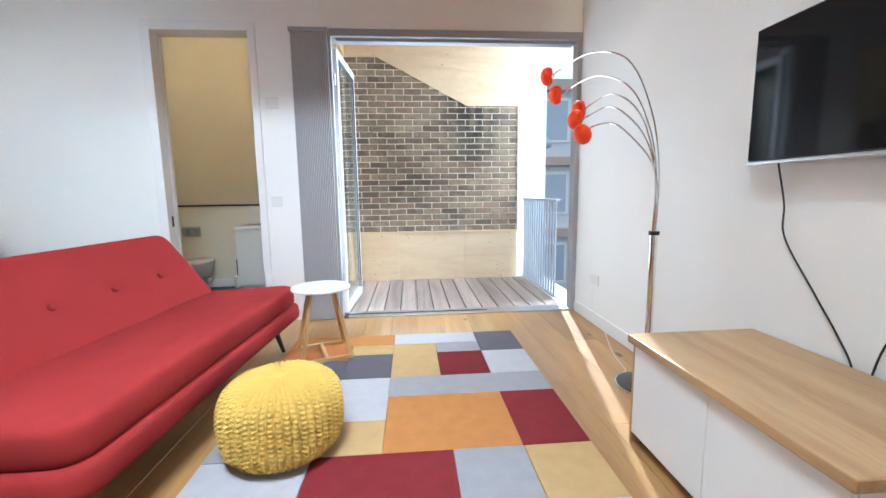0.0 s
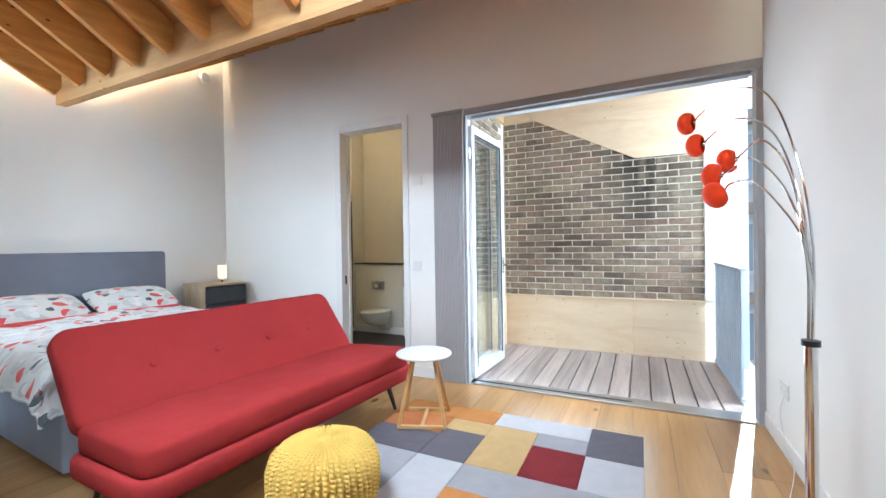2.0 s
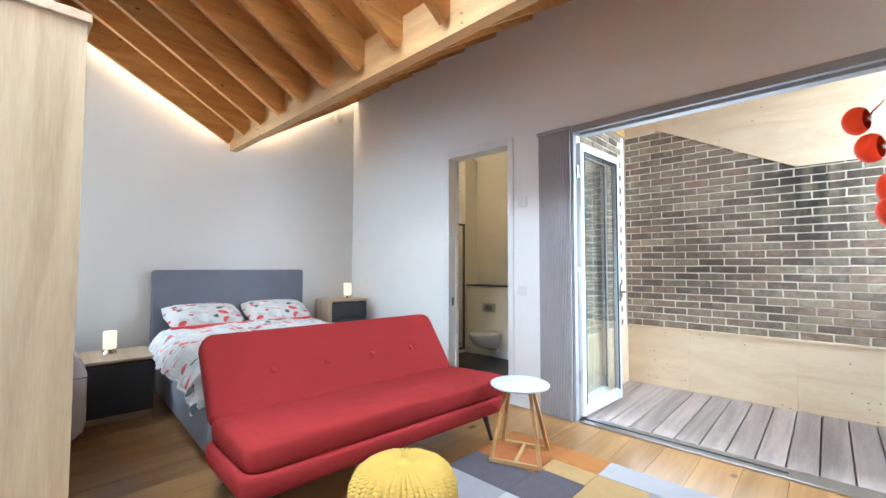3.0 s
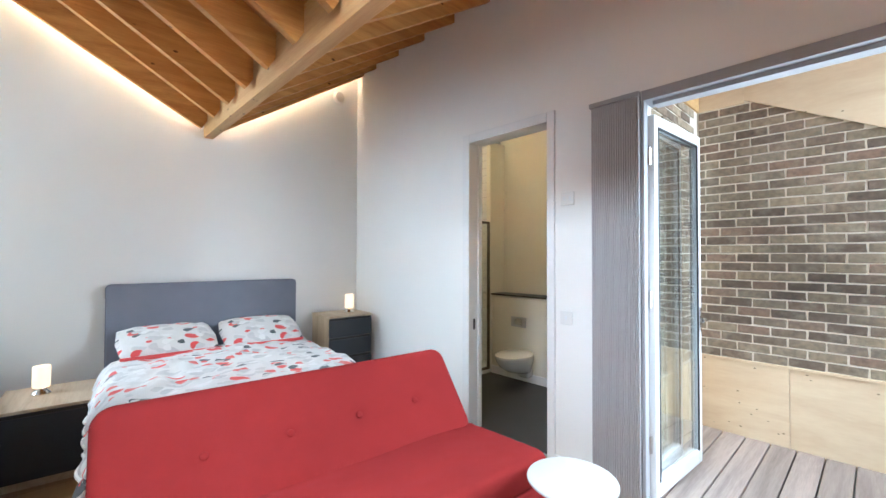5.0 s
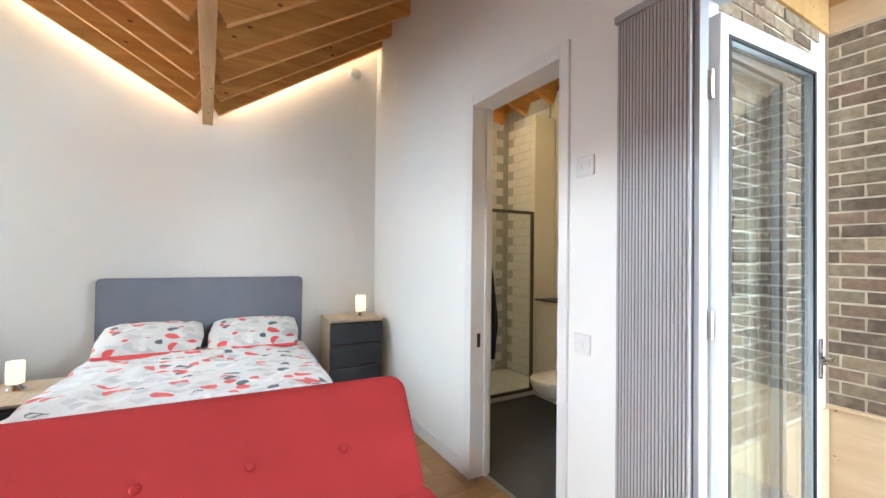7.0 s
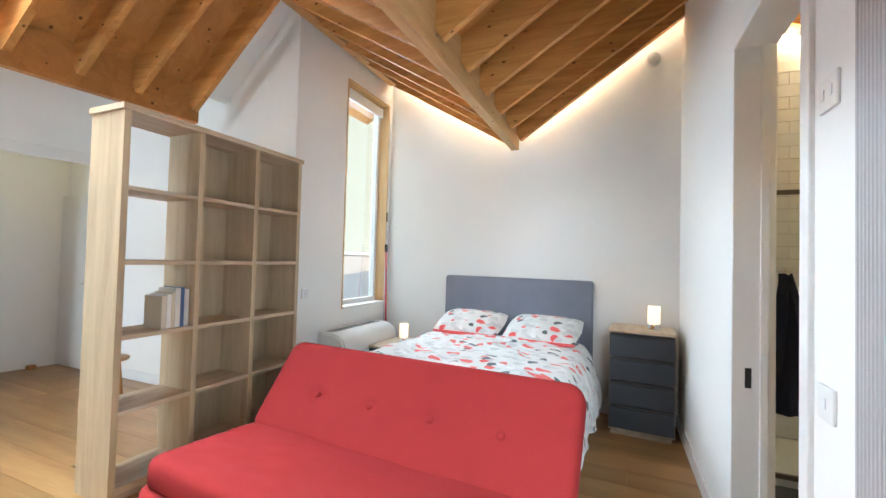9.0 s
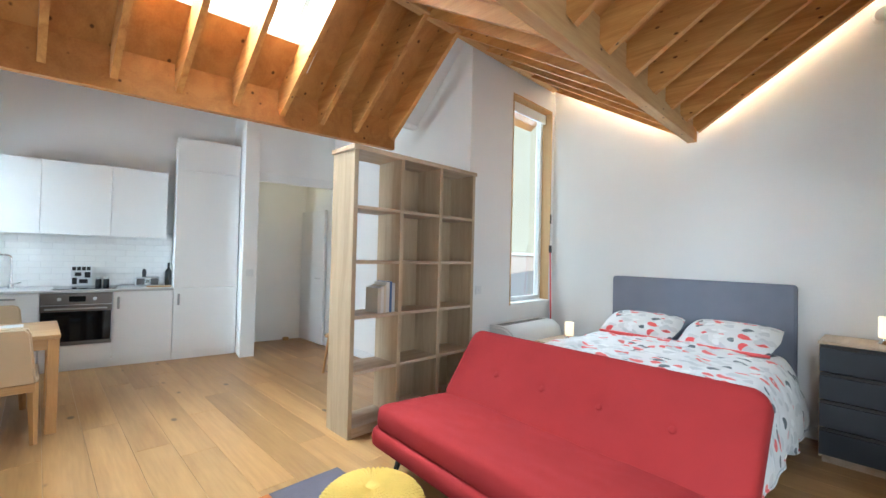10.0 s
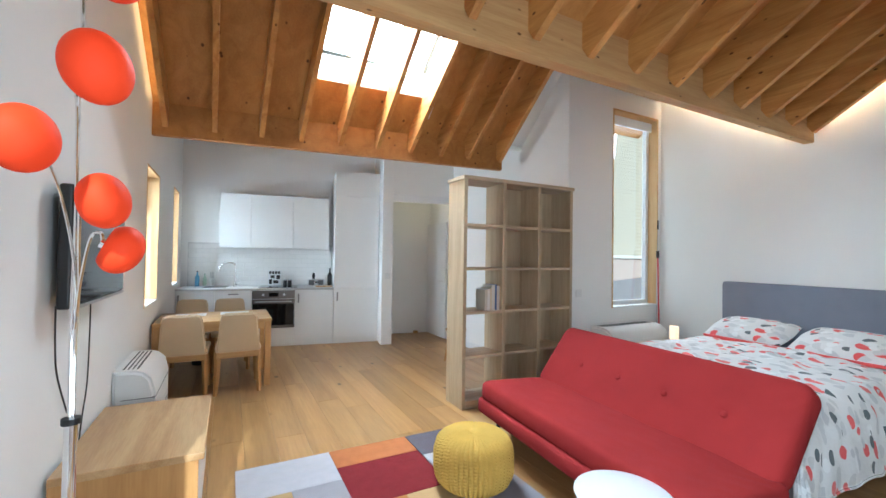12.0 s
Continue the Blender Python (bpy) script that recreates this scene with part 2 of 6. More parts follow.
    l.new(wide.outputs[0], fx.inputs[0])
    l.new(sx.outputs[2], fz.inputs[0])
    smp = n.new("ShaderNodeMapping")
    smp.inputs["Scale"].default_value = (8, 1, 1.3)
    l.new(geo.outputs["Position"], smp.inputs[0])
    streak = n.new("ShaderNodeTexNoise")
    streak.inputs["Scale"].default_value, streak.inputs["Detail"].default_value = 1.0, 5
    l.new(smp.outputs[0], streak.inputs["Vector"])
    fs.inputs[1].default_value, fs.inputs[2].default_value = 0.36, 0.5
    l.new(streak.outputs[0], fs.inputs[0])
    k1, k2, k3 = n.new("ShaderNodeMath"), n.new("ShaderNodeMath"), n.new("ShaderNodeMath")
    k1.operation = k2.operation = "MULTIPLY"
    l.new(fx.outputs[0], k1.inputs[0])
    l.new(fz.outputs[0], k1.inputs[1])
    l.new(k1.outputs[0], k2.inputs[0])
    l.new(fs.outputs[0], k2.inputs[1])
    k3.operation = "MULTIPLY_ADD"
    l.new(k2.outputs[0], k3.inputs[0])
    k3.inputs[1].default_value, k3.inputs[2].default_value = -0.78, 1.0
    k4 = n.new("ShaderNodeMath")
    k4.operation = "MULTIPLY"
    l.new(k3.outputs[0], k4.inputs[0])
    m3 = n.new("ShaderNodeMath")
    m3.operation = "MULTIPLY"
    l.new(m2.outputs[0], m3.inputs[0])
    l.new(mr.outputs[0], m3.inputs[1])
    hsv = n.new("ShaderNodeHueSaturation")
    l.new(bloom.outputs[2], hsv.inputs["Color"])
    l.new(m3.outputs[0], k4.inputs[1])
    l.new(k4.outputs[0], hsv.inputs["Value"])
    l.new(hsv.outputs[0], b.inputs["Base Color"])
    bp = n.new("ShaderNodeBump")
    bp.inputs["Strength"].default_value, bp.inputs["Distance"].default_value = 0.5, 0.006
    l.new(no.outputs[0], bp.inputs["Height"])
    l.new(bp.outputs[0], b.inputs["Normal"])
    return m


WHITE = mat("white_wall_paint", (0.83, 0.82, 0.80), 0.85, var=0.02, scale=1.5, bump=0.04, bscale=140)
TRIM = mat("white_satin_trim", (0.78, 0.775, 0.77), 0.4, var=0.02, scale=3, bump=0.02)
CABW = mat("white_cabinet_lacquer", (0.80, 0.80, 0.79), 0.35, var=0.012, scale=3, bump=0.01)
OAKF = wood("oak_floorboard", (0.42, 0.238, 0.09), (0.265, 0.13, 0.042), "y", 4, 0.3, 4.5, 0.3, few=0.66, spec=0.45)
PINE = wood("pine_rafter", (0.60, 0.305, 0.085), (0.41, 0.17, 0.042), "y", 12, 0.55, 12.0, 0.16, few=0.2)
PINEX = wood("pine_beam", (0.62, 0.39, 0.17), (0.47, 0.25, 0.09), "x", 10, 0.55, 13.0, 0.1, few=0.3)
PLY = wood("orange_plywood", (0.49, 0.23, 0.062), (0.36, 0.15, 0.037), "y", 6, 0.55, 8.0, 0.1, few=0.3)
PLYP = wood("pale_plywood", (0.77, 0.62, 0.43), (0.68, 0.51, 0.33), "x", 4.5, 0.6, 21.0, 0.06, few=0.5, flame=0.22, twist=2.2)
PLYS = wood("golden_plywood", (0.68, 0.45, 0.20), (0.54, 0.32, 0.115), "x", 4.5, 0.6, 19.0, 0.06, few=0.5, flame=0.3, twist=2.5)
OAKT = wood("oak_worktop", (0.50, 0.33, 0.165), (0.34, 0.19, 0.08), "y", 9, 0.35, 0, 0.06)
OAKX = wood("oak_table", (0.50, 0.31, 0.13), (0.38, 0.21, 0.075), "x", 9, 0.4, 0, 0.06)
OAKZ = wood("oak_leg", (0.48, 0.27, 0.10), (0.36, 0.18, 0.06), "z", 9, 0.4, 0, 0.08)
SHELFW = wood("limed_oak_panel", (0.55, 0.435, 0.285), (0.41, 0.305, 0.19), "z", 9, 0.5, 0, 0.1)
SHELFX = wood("limed_oak_shelf", (0.58, 0.46, 0.33), (0.40, 0.29, 0.18), "x", 9, 0.5, 0, 0.1)
DECK = wood("weathered_deck", (0.46, 0.375, 0.33), (0.28, 0.225, 0.20), "y", 9, 0.75, 0, 0.3)
RED = mat("coral_red_felt", (0.25, 0.023, 0.023), 0.92, var=0.07, scale=4, bump=0.25, bscale=900, spec=0.1)
REDSEAM = mat("dark_red_piping", (0.30, 0.022, 0.026), 0.9, var=0.05, bump=0.1, bscale=500)
BLACK = mat("black_stained_wood", (0.018, 0.016, 0.015), 0.4, var=0.08, bump=0.02)
BLKP = mat("black_plastic", (0.012, 0.012, 0.013), 0.35, var=0.05, bump=0.02)
SCREEN = mat("tv_screen_glass", (0.006, 0.007, 0.009), 0.06, var=0.02, bump=0.0, spec=0.35)
ANTH = mat("anthracite_drawer", (0.03, 0.034, 0.042), 0.5, var=0.05, bump=0.02)
BEDG = mat("slate_grey_weave", (0.21, 0.22, 0.27), 0.9, var=0.08, scale=5, bump=0.3, bscale=700, spec=0.2)
BEDB = mat("pale_blue_grey_divan", (0.36, 0.385, 0.47), 0.9, var=0.06, bump=0.25, bscale=600, spec=0.2)
PRINT = leaf_print("leaf_print_cotton")
CORAL = mat("coral_cotton", (0.72, 0.10, 0.10), 0.85, var=0.05, bump=0.2, bscale=400)
YELLOW = mat("mustard_knit", (0.60, 0.40, 0.095), 0.9, var=0.12, scale=9, bump=0.5, bscale=350, spec=0.15)
CHROME = mat("chrome", (0.78, 0.78, 0.79), 0.08, 1.0, var=0.02, bump=0.0)
STEEL = mat("brushed_steel", (0.52, 0.52, 0.53), 0.32, 1.0, var=0.05, bump=0.03, bscale=200, grain=(1, 30, 1))
GREYM = mat("grey_powder_coat", (0.34, 0.34, 0.355), 0.5, var=0.03, bump=0.02)
RIBD = mat("dark_groove", (0.12, 0.115, 0.12), 0.8, var=0.05, bump=0.02)
RIB = mat("grey_fluted_panel", (0.40, 0.385, 0.395), 0.55, var=0.05, scale=3, bump=0.05, grain=(1, 1, 0.1))
RAILM = mat("galvanised_rail", (0.42, 0.47, 0.54), 0.45, 0.25, var=0.08, bump=0.05)
ORB = mat("red_orange_shade", (0.76, 0.055, 0.012), 0.6, var=0.03, bump=0.0, spec=0.15)
TABW = mat("white_tabletop", (0.72, 0.735, 0.75), 0.35, var=0.02, bump=0.01)
PLASTIC = mat("white_plastic", (0.74, 0.735, 0.72), 0.4, var=0.015, bump=0.01)
VENT = mat("grey_vent_slot", (0.10, 0.10, 0.10), 0.6, var=0.05, bump=0.02)
LEATHER = mat("cream_leatherette", (0.58, 0.45, 0.29), 0.5, var=0.04, bump=0.08, bscale=250)
CERAMIC = mat("white_ceramic", (0.78, 0.77, 0.75), 0.12, var=0.01, bump=0.0)
SLATE = mat("charcoal_vinyl_floor", (0.045, 0.044, 0.045), 0.55, var=0.08, scale=9, bump=0.08, bscale=300)
TILEW = mat("white_glazed_tile", (0.76, 0.75, 0.73), 0.15, var=0.02, bump=0.01, rand=0.04)
GROUTW = mat("pale_grout", (0.62, 0.61, 0.60), 0.9, var=0.05, bump=0.1)
GROUT = mat("grey_grout", (0.42, 0.41, 0.39), 0.9, var=0.06, bump=0.1)
MORTAR = mat("pale_mortar", (0.76, 0.685, 0.58), 0.95, var=0.08, scale=12, bump=0.4, bscale=160)
BRICK = brick_mat("stock_brick")
UPVC = mat("white_aluminium_frame", (0.74, 0.75, 0.76), 0.35, var=0.015, bump=0.01)
RUBBER = mat("black_gasket", (0.02, 0.02, 0.022), 0.6, var=0.05, bump=0.02)
GLASS = glass("clear_glass", (0.96, 0.985, 0.98))
OPAL = glow("opal_lamp_shade", (1.0, 0.74, 0.46), 0.72)
LED = glow("warm_led_strip", (1.0, 0.87, 0.57), 18.0)
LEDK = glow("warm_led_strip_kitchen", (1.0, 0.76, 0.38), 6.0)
LEDB = glow("warm_led_strip_bathroom", (1.0, 0.76, 0.42), 46.0)
RUGC = {
    "orange": mat("rug_orange", (0.39, 0.165, 0.05), 0.95, var=0.13, scale=14, bump=0.6, bscale=300, spec=0.1),
    "brown": mat("rug_rust", (0.37, 0.135, 0.05), 0.95, var=0.13, scale=14, bump=0.6, bscale=300, spec=0.1),
    "tan": mat("rug_tan", (0.43, 0.285, 0.13), 0.95, var=0.10, scale=14, bump=0.6, bscale=300, spec=0.1),
    "red": mat("rug_crimson", (0.145, 0.016, 0.019), 0.95, var=0.13, scale=14, bump=0.6, bscale=300, spec=0.1),
    "slate": mat("rug_slate", (0.115, 0.10, 0.115), 0.95, var=0.10, scale=14, bump=0.6, bscale=300, spec=0.1),
    "grey": mat("rug_grey", (0.30, 0.28, 0.295), 0.95, var=0.08, scale=14, bump=0.6, bscale=300, spec=0.1),
    "pale": mat("rug_pale_grey", (0.44, 0.415, 0.43), 0.95, var=0.06, scale=14, bump=0.6, bscale=300, spec=0.1),
}

# ---- tools for building ----
def box(bm, x0, y0, z0, x1, y1, z1, bevel=0.0, seg=2):
    """An axis-aligned box added to bm, with bevelled edges."""
    r = bmesh.ops.create_cube(bm, size=1.0, matrix=Matrix.Translation(((x0 + x1) / 2, (y0 + y1) / 2, (z0 + z1) / 2)) @ Matrix.Diagonal((abs(x1 - x0), abs(y1 - y0), abs(z1 - z0), 1)))
    if bevel:
        es = list({e for v in r["verts"] for e in v.link_edges})
        bmesh.ops.bevel(bm, geom=es, offset=bevel, segments=seg, profile=0.5, affect="EDGES", clamp_overlap=True)
    return bm


def B(x0, y0, z0, x1, y1, z1, bevel=0.004, seg=2):
    return box(bmesh.new(), x0, y0, z0, x1, y1, z1, bevel, seg)


def prism(points, axis, a, b):
    """A prism: a polygon of two coordinates run along the axis from a to b."""
    bm = bmesh.new()
    def at(p, v):
        return {"x": (v, p[0], p[1]), "y": (p[0], v, p[1]), "z": (p[0], p[1], v)}[axis]
    lo, hi = [bm.verts.new(at(p, a)) for p in points], [bm.verts.new(at(p, b)) for p in points]
    bm.faces.new(lo)
    bm.faces.new(hi[::-1])
    for i in range(len(points)):
        j = (i + 1) % len(points)
        bm.faces.new((lo[i], hi[i], hi[j], lo[j]))
    bmesh.ops.recalc_face_normals(bm, faces=bm.faces)
    return bm


def solid(bm, quad, depth):
    """A slab under a quad of four places, thickened along depth (a vector)."""
    top = [bm.verts.new(p) for p in quad]
    low = [bm.verts.new(Vector(p) + Vector(depth)) for p in quad]
    bm.faces.new(top)
    bm.faces.new(low[::-1])
    for i in range(4):
        j = (i + 1) % 4
        bm.faces.new((top[i], low[i], low[j], top[j]))
    bmesh.ops.recalc_face_normals(bm, faces=bm.faces)
    return bm


def bar(bm, p, q, w, h, up=(0, 0, 1)):
    """A rectangular bar from p to q, w wide and h deep."""
    p, q = Vector(p), Vector(q)
    d = (q - p).normalized()
    s = d.cross(Vector(up)).normalized()
    u = s.cross(d).normalized()
    vs = [[bm.verts.new(c + s * a * w / 2 + u * b * h / 2) for a, b in ((-1, -1), (1, -1), (1, 1), (-1, 1))] for c in (p, q)]
    bm.faces.new(vs[0][::-1])
    bm.faces.new(vs[1])
    for i in range(4):
        j = (i + 1) % 4
        bm.faces.new((vs[0][i], vs[0][j], vs[1][j], vs[1][i]))
    bmesh.ops.recalc_face_normals(bm, faces=bm.faces)
    return bm


def tube(bm, points, radius, seg=10, ends=True):
    """A round tube along points; radius may be a list."""
    pts = [Vector(p) for p in points]
    rings = []
    side = None
    for i, p in enumerate(pts):
        d = (pts[min(i + 1, len(pts) - 1)] - pts[max(i - 1, 0)]).normalized()
        if side is None:
            side = d.cross(Vector((0, 0, 1)) if abs(d.z) < 0.9 else Vector((1, 0, 0))).normalized()
        side = (side - d * side.dot(d)).normalized()
        up = d.cross(side)
        r = radius[i] if isinstance(radius, (list, tuple)) else radius
        rings.append([bm.verts.new(p + (side * math.cos(2 * math.pi * k / seg) + up * math.sin(2 * math.pi * k / seg)) * r) for k in range(seg)])
    for a, b in zip(rings, rings[1:]):
        for k in range(seg):
            bm.faces.new((a[k], a[(k + 1) % seg], b[(k + 1) % seg], b[k]))
    if ends:
        bm.faces.new(rings[0][::-1])
        bm.faces.new(rings[-1])
    bmesh.ops.recalc_face_normals(bm, faces=bm.faces)
    return bm


def lathe(bm, profile, seg=32, at=(0, 0, 0)):
    """A body of revolution about z from (radius, height) pairs."""
    rings = []
    for r, z in profile:
        rings.append([bm.verts.new((at[0] + max(r, 1e-4) * math.cos(2 * math.pi * k / seg), at[1] + max(r, 1e-4) * math.sin(2 * math.pi * k / seg), at[2] + z)) for k in range(seg)])
    for a, b in zip(rings, rings[1:]):
        for k in range(seg):
            bm.faces.new((a[k], a[(k + 1) % seg], b[(k + 1) % seg], b[k]))
    bm.faces.new(rings[0][::-1])
    bm.faces.new(rings[-1])
    bmesh.ops.recalc_face_normals(bm, faces=bm.faces)
    return bm


def curve(points, steps=8):
    """A smooth line through points."""
    p = [Vector(q) for q in points]
    p = [2 * p[0] - p[1]] + p + [2 * p[-1] - p[-2]]
    out = []
    for i in range(1, len(p) - 2):
        for k in range(steps):
            t = k / steps
            a, b, c, d = p[i - 1], p[i], p[i + 1], p[i + 2]
            out.append(0.5 * (2 * b + (c - a) * t + (2 * a - 5 * b + 4 * c - d) * t * t + (3 * b - a - 3 * c + d) * t ** 3))
    return out + [p[-2]]


def put(name, bm, material, smooth=False):
    me = bpy.data.meshes.new(name)
    bm.to_mesh(me)
    bm.free()
    me.materials.append(material)
    if smooth:
        me.shade_smooth()
        try:
            me.set_sharp_from_angle(angle=radians(40))
        except AttributeError:
            pass
    return new(name, me)


def part(name, bm, material, parent, label="", smooth=False):
    ob = put(name, bm, material, smooth)
    ob.parent = parent
    if label:
        ob["label"] = label
    return ob


def thing(name, label, category, group="", m=None):
    ob = new(name)
    ob.empty_display_size = 0.1
    if m is not None:
        ob.matrix_world = m
    return tagged(ob, label, category, group)


def struct(name, bm, material, label="", smooth=False):
    return tagged(put(name, bm, material, smooth), label, name.split("_")[0], kind="structure")

# ---- the large structure ----
EX, NY, BY, AX = 2.11, 5.25, 2.11, -1.95      # east, north, bed-window and inner west walls
V1Y, V2W, V2E = 3.75, 1.24, 0.82              # roof valleys (the southern one runs askew)
VZ, RY, RZ = 2.57, 2.22, 3.50                 # valley height, ridge
NZ = VZ + 0.64 * (NY - V1Y)                   # roof at the north wall


def wx(y):
    """The bedroom's west wall, a little askew."""
    return -3.20 - 0.125 * (NY - y)


def v2y(x):
    return V2E + (V2W - V2E) * (EX - x) / (EX + 1.65)


KIT = pose(-0.78, -1.0, 0, 0, 0, -9)          # kitchen front line, local x runs east, y north


def kit(x, y):
    p = KIT @ Vector((x, y, 0))
    return p.x, p.y


ground = struct("ground", B(-40, -40, -3.3, 60, 60, -3.1, 0), mat("street_asphalt", (0.06, 0.06, 0.06), 0.9, var=0.1, bump=0.2), "grey asphalt street below the balcony")
slab = struct("floor_slab", B(-4.2, -2.4, -0.30, 2.4, 7.3, -0.045, 0), GROUT, "concrete floor slab under the boards")

# north wall with door and wide opening
struct("wall_north_bed", prism([(wx(NY) - 0.3, 0), (-1.48, 0), (-1.48, NZ + 0.3), (wx(NY) - 0.3, NZ + 0.3)], "y", NY, NY + 0.14), WHITE, "white painted plaster wall beside the bed")
struct("wall_north_over_door", B(-1.48, NY, 2.47, -0.60, NY + 0.14, NZ + 0.3, 0), WHITE, "white painted plaster wall above the bathroom door")
struct("wall_north_pier", B(-0.60, NY, 0, -0.02, NY + 0.14, NZ + 0.3, 0), WHITE, "white painted wall between door and balcony opening")
struct("wall_north_over_opening", B(-0.02, NY, 2.43, EX + 0.15, NY + 0.14, NZ + 0.3, 0), WHITE, "white painted wall above the balcony opening")

# east wall with two windows
def wall_with_holes(name, label, a0, a1, z1, holes, place, material=WHITE):
    """A wall from a0 to a1 and up to z1, cut in blocks round its holes (a, b, low, high)."""
    bm = bmesh.new()
    cur = a0
    for a, b, lo, hi in sorted(holes):
        box(bm, *place(cur, a, 0, z1))
        box(bm, *place(a, b, 0, lo))
        box(bm, *place(a, b, hi, z1))
        cur = b
    box(bm, *place(cur, a1, 0, z1))
    return struct(name, bm, material, label)


E_WIN = ((0.28, 1.02, 0.92, 2.24), (-1.62, -1.0, 0.98, 2.32))
wall_with_holes("wall_east", "white painted plaster wall with the television", -2.3, NY, 3.9, E_WIN, lambda a, b, lo, hi: (EX, a, lo, EX + 0.22, b, hi))
# bed window wall, facing north
B_WIN = (-3.53, -2.67, 0.84, 3.28)
wall_with_holes("wall_bed_window", "white painted plaster wall round the tall window", -3.85, AX, 3.9, (B_WIN,), lambda a, b, lo, hi: (a, BY - 0.22, lo, b, BY, hi))
# inner west wall beside the shelf, down to the corridor
struct("wall_inner_west", B(AX - 0.14, -1.95, 0, AX, BY - 0.2205, 3.9, 0), WHITE, "white painted plaster wall behind the shelf unit")
# bedroom west wall, askew
struct("wall_west", prism([(wx(BY - 0.3), BY - 0.3), (wx(NY), NY), (wx(NY) - 0.2, NY), (wx(BY - 0.3) - 0.2, BY - 0.3)], "z", 0, 4.0), WHITE, "white painted plaster wall behind the headboard")
# kitchen back wall, pier and lintel of the corridor
def kit_box(name, label, x0, y0, z0, x1, y1, z1, material=WHITE):
    ob = struct(name, B(x0, y0, z0, x1, y1, z1, 0.003), material, label)
    ob.matrix_world = KIT
    return ob


kit_box("wall_south", "white painted plaster wall behind the kitchen", -1.5, -0.82, 0, 3.3, -0.63, 3.9)
kit_box("wall_pier", "white painted end of the kitchen partition wall", -0.185, -0.63, 0, -0.012, 0.26, 3.3)
kit_box("wall_over_corridor", "white painted wall above the corridor opening", -1.35, 0.10, 2.36, -0.185, 0.24, 3.3)
kit_box("trim_corridor", "white timber lintel trim over the corridor opening", -1.2, 0.24, 2.32, -0.185, 0.262, 2.44, TRIM)

# ---- roof: sloping decks, valley beams, rafters ----
RD = 0.24


def rafter(bm, p, q, w=0.045, h=RD):
    bar(bm, Vector(p) + Vector((0, 0, h / 2)), Vector(q) + Vector((0, 0, h / 2)), w, h)


decks = bmesh.new()
UP = (0, 0, 0.05)
solid(decks, [(-3.75, NY + 0.14, NZ + 0.09 + RD), (EX + 0.2, NY + 0.14, NZ + 0.09 + RD), (EX + 0.2, V1Y, VZ + RD), (-3.75, V1Y, VZ + RD)], UP)
solid(decks, [(-3.95, V1Y, VZ + RD), (EX + 0.2, V1Y, VZ + RD), (EX + 0.2, RY, RZ + RD), (-3.95, RY, RZ + RD)], UP)
solid(decks, [(-3.95, RY, RZ + RD), (AX - 0.14, RY, RZ + RD), (AX - 0.14, 1.5, 3.0 + RD), (-3.95, 1.5, 3.0 + RD)], UP)


def south(x, f, up=RD):
    """A place on the south slope: f runs from the valley (0) to the ridge (1)."""
    y0 = v2y(x)
    return (x, y0 + f * (RY - y0), VZ + 0.03 + f * (RZ - VZ - 0.03) + up)


# kitchen slope, rising again to the south
def far(x, f, up=RD):
    y0 = v2y(x)
    return (x, y0 - f * 3.3, VZ + 0.03 + f * 1.1 + up)


SL = (0.76, -0.45, 0.36, 0.93)                # rooflight: from x, to x, from f, to f
for x0, x1, f0, f1 in ((EX + 0.2, SL[0], 0, 1), (SL[1], -1.60, 0, 1), (SL[0], SL[1], 0, SL[2]), (SL[0], SL[1], SL[3], 1)):
    solid(decks, [south(x0, f0), south(x1, f0), south(x1, f1), south(x0, f1)], UP)
solid(decks, [far(EX + 0.2, 0), far(-1.60, 0), far(-1.60, 1), far(EX + 0.2, 1)], UP)
edge = bmesh.new()
solid(edge, [south(-1.60, -0.06, RD + 0.06), south(AX - 0.14, -0.06, RD + 0.06), south(AX - 0.14, 1.02, RD + 0.06), south(-1.60, 1.02, RD + 0.06)], UP)
solid(edge, [(x_, y_, z_ + 0.004) for x_, y_, z_ in (far(-1.60, 0), far(AX - 0.14, 0), far(AX - 0.14, 1), far(-1.60, 1))], UP)
struct("ceiling_edge", edge, WHITE, "white plaster strip between the sloping ceiling and the wall")
tagged(put("ceiling", decks, PLY), "sloping ceiling of orange pine plywood between rafters", "ceiling", kind="structure")

raf = thing("roof_rafters_north", "row of knotty pine rafters rising north from the valley beam", "rafters")
tagged(raf, kind="structure")
RX = [-3.35 + 0.405 * i for i in range(14)]
for i, x in enumerate(RX):
    bm = bmesh.new()
    x += 0.11
    rafter(bm, (x, V1Y + 0.02, VZ + 0.02), (x + (0.16 if i == 0 else 0), NY, NZ))
    part("rafter", bm, PINE, raf)
raf2 = thing("roof_rafters_middle", "row of knotty pine rafters rising from the valley beam to the ridge", "rafters")
tagged(raf2, kind="structure")
for i, x in enumerate(RX):
    bm = bmesh.new()
    x += 0.09
    rafter(bm, (x, V1Y - 0.02, VZ + 0.02), (x - (0.18 if i == 0 else 0), RY, RZ))
    part("rafter", bm, PINE, raf2)
raf3 = thing("roof_rafters_south", "row of knotty pine rafters under the rooflight slope", "rafters")
tagged(raf3, kind="structure")
for x, xt in ((2.0, 2.0), (1.59, 1.56), (1.17, 1.14), (0.79, 0.76), (0.39, 0.36), (-0.02, -0.03), (-0.40, -0.45), (-0.77, -0.82), (-1.13, -1.19), (-1.565, -1.59)):
    bm = bmesh.new()
    rafter(bm, south(x, 0, 0), south(xt, 1, 0))
    part("rafter", bm, PINE, raf3)
bm = bmesh.new()
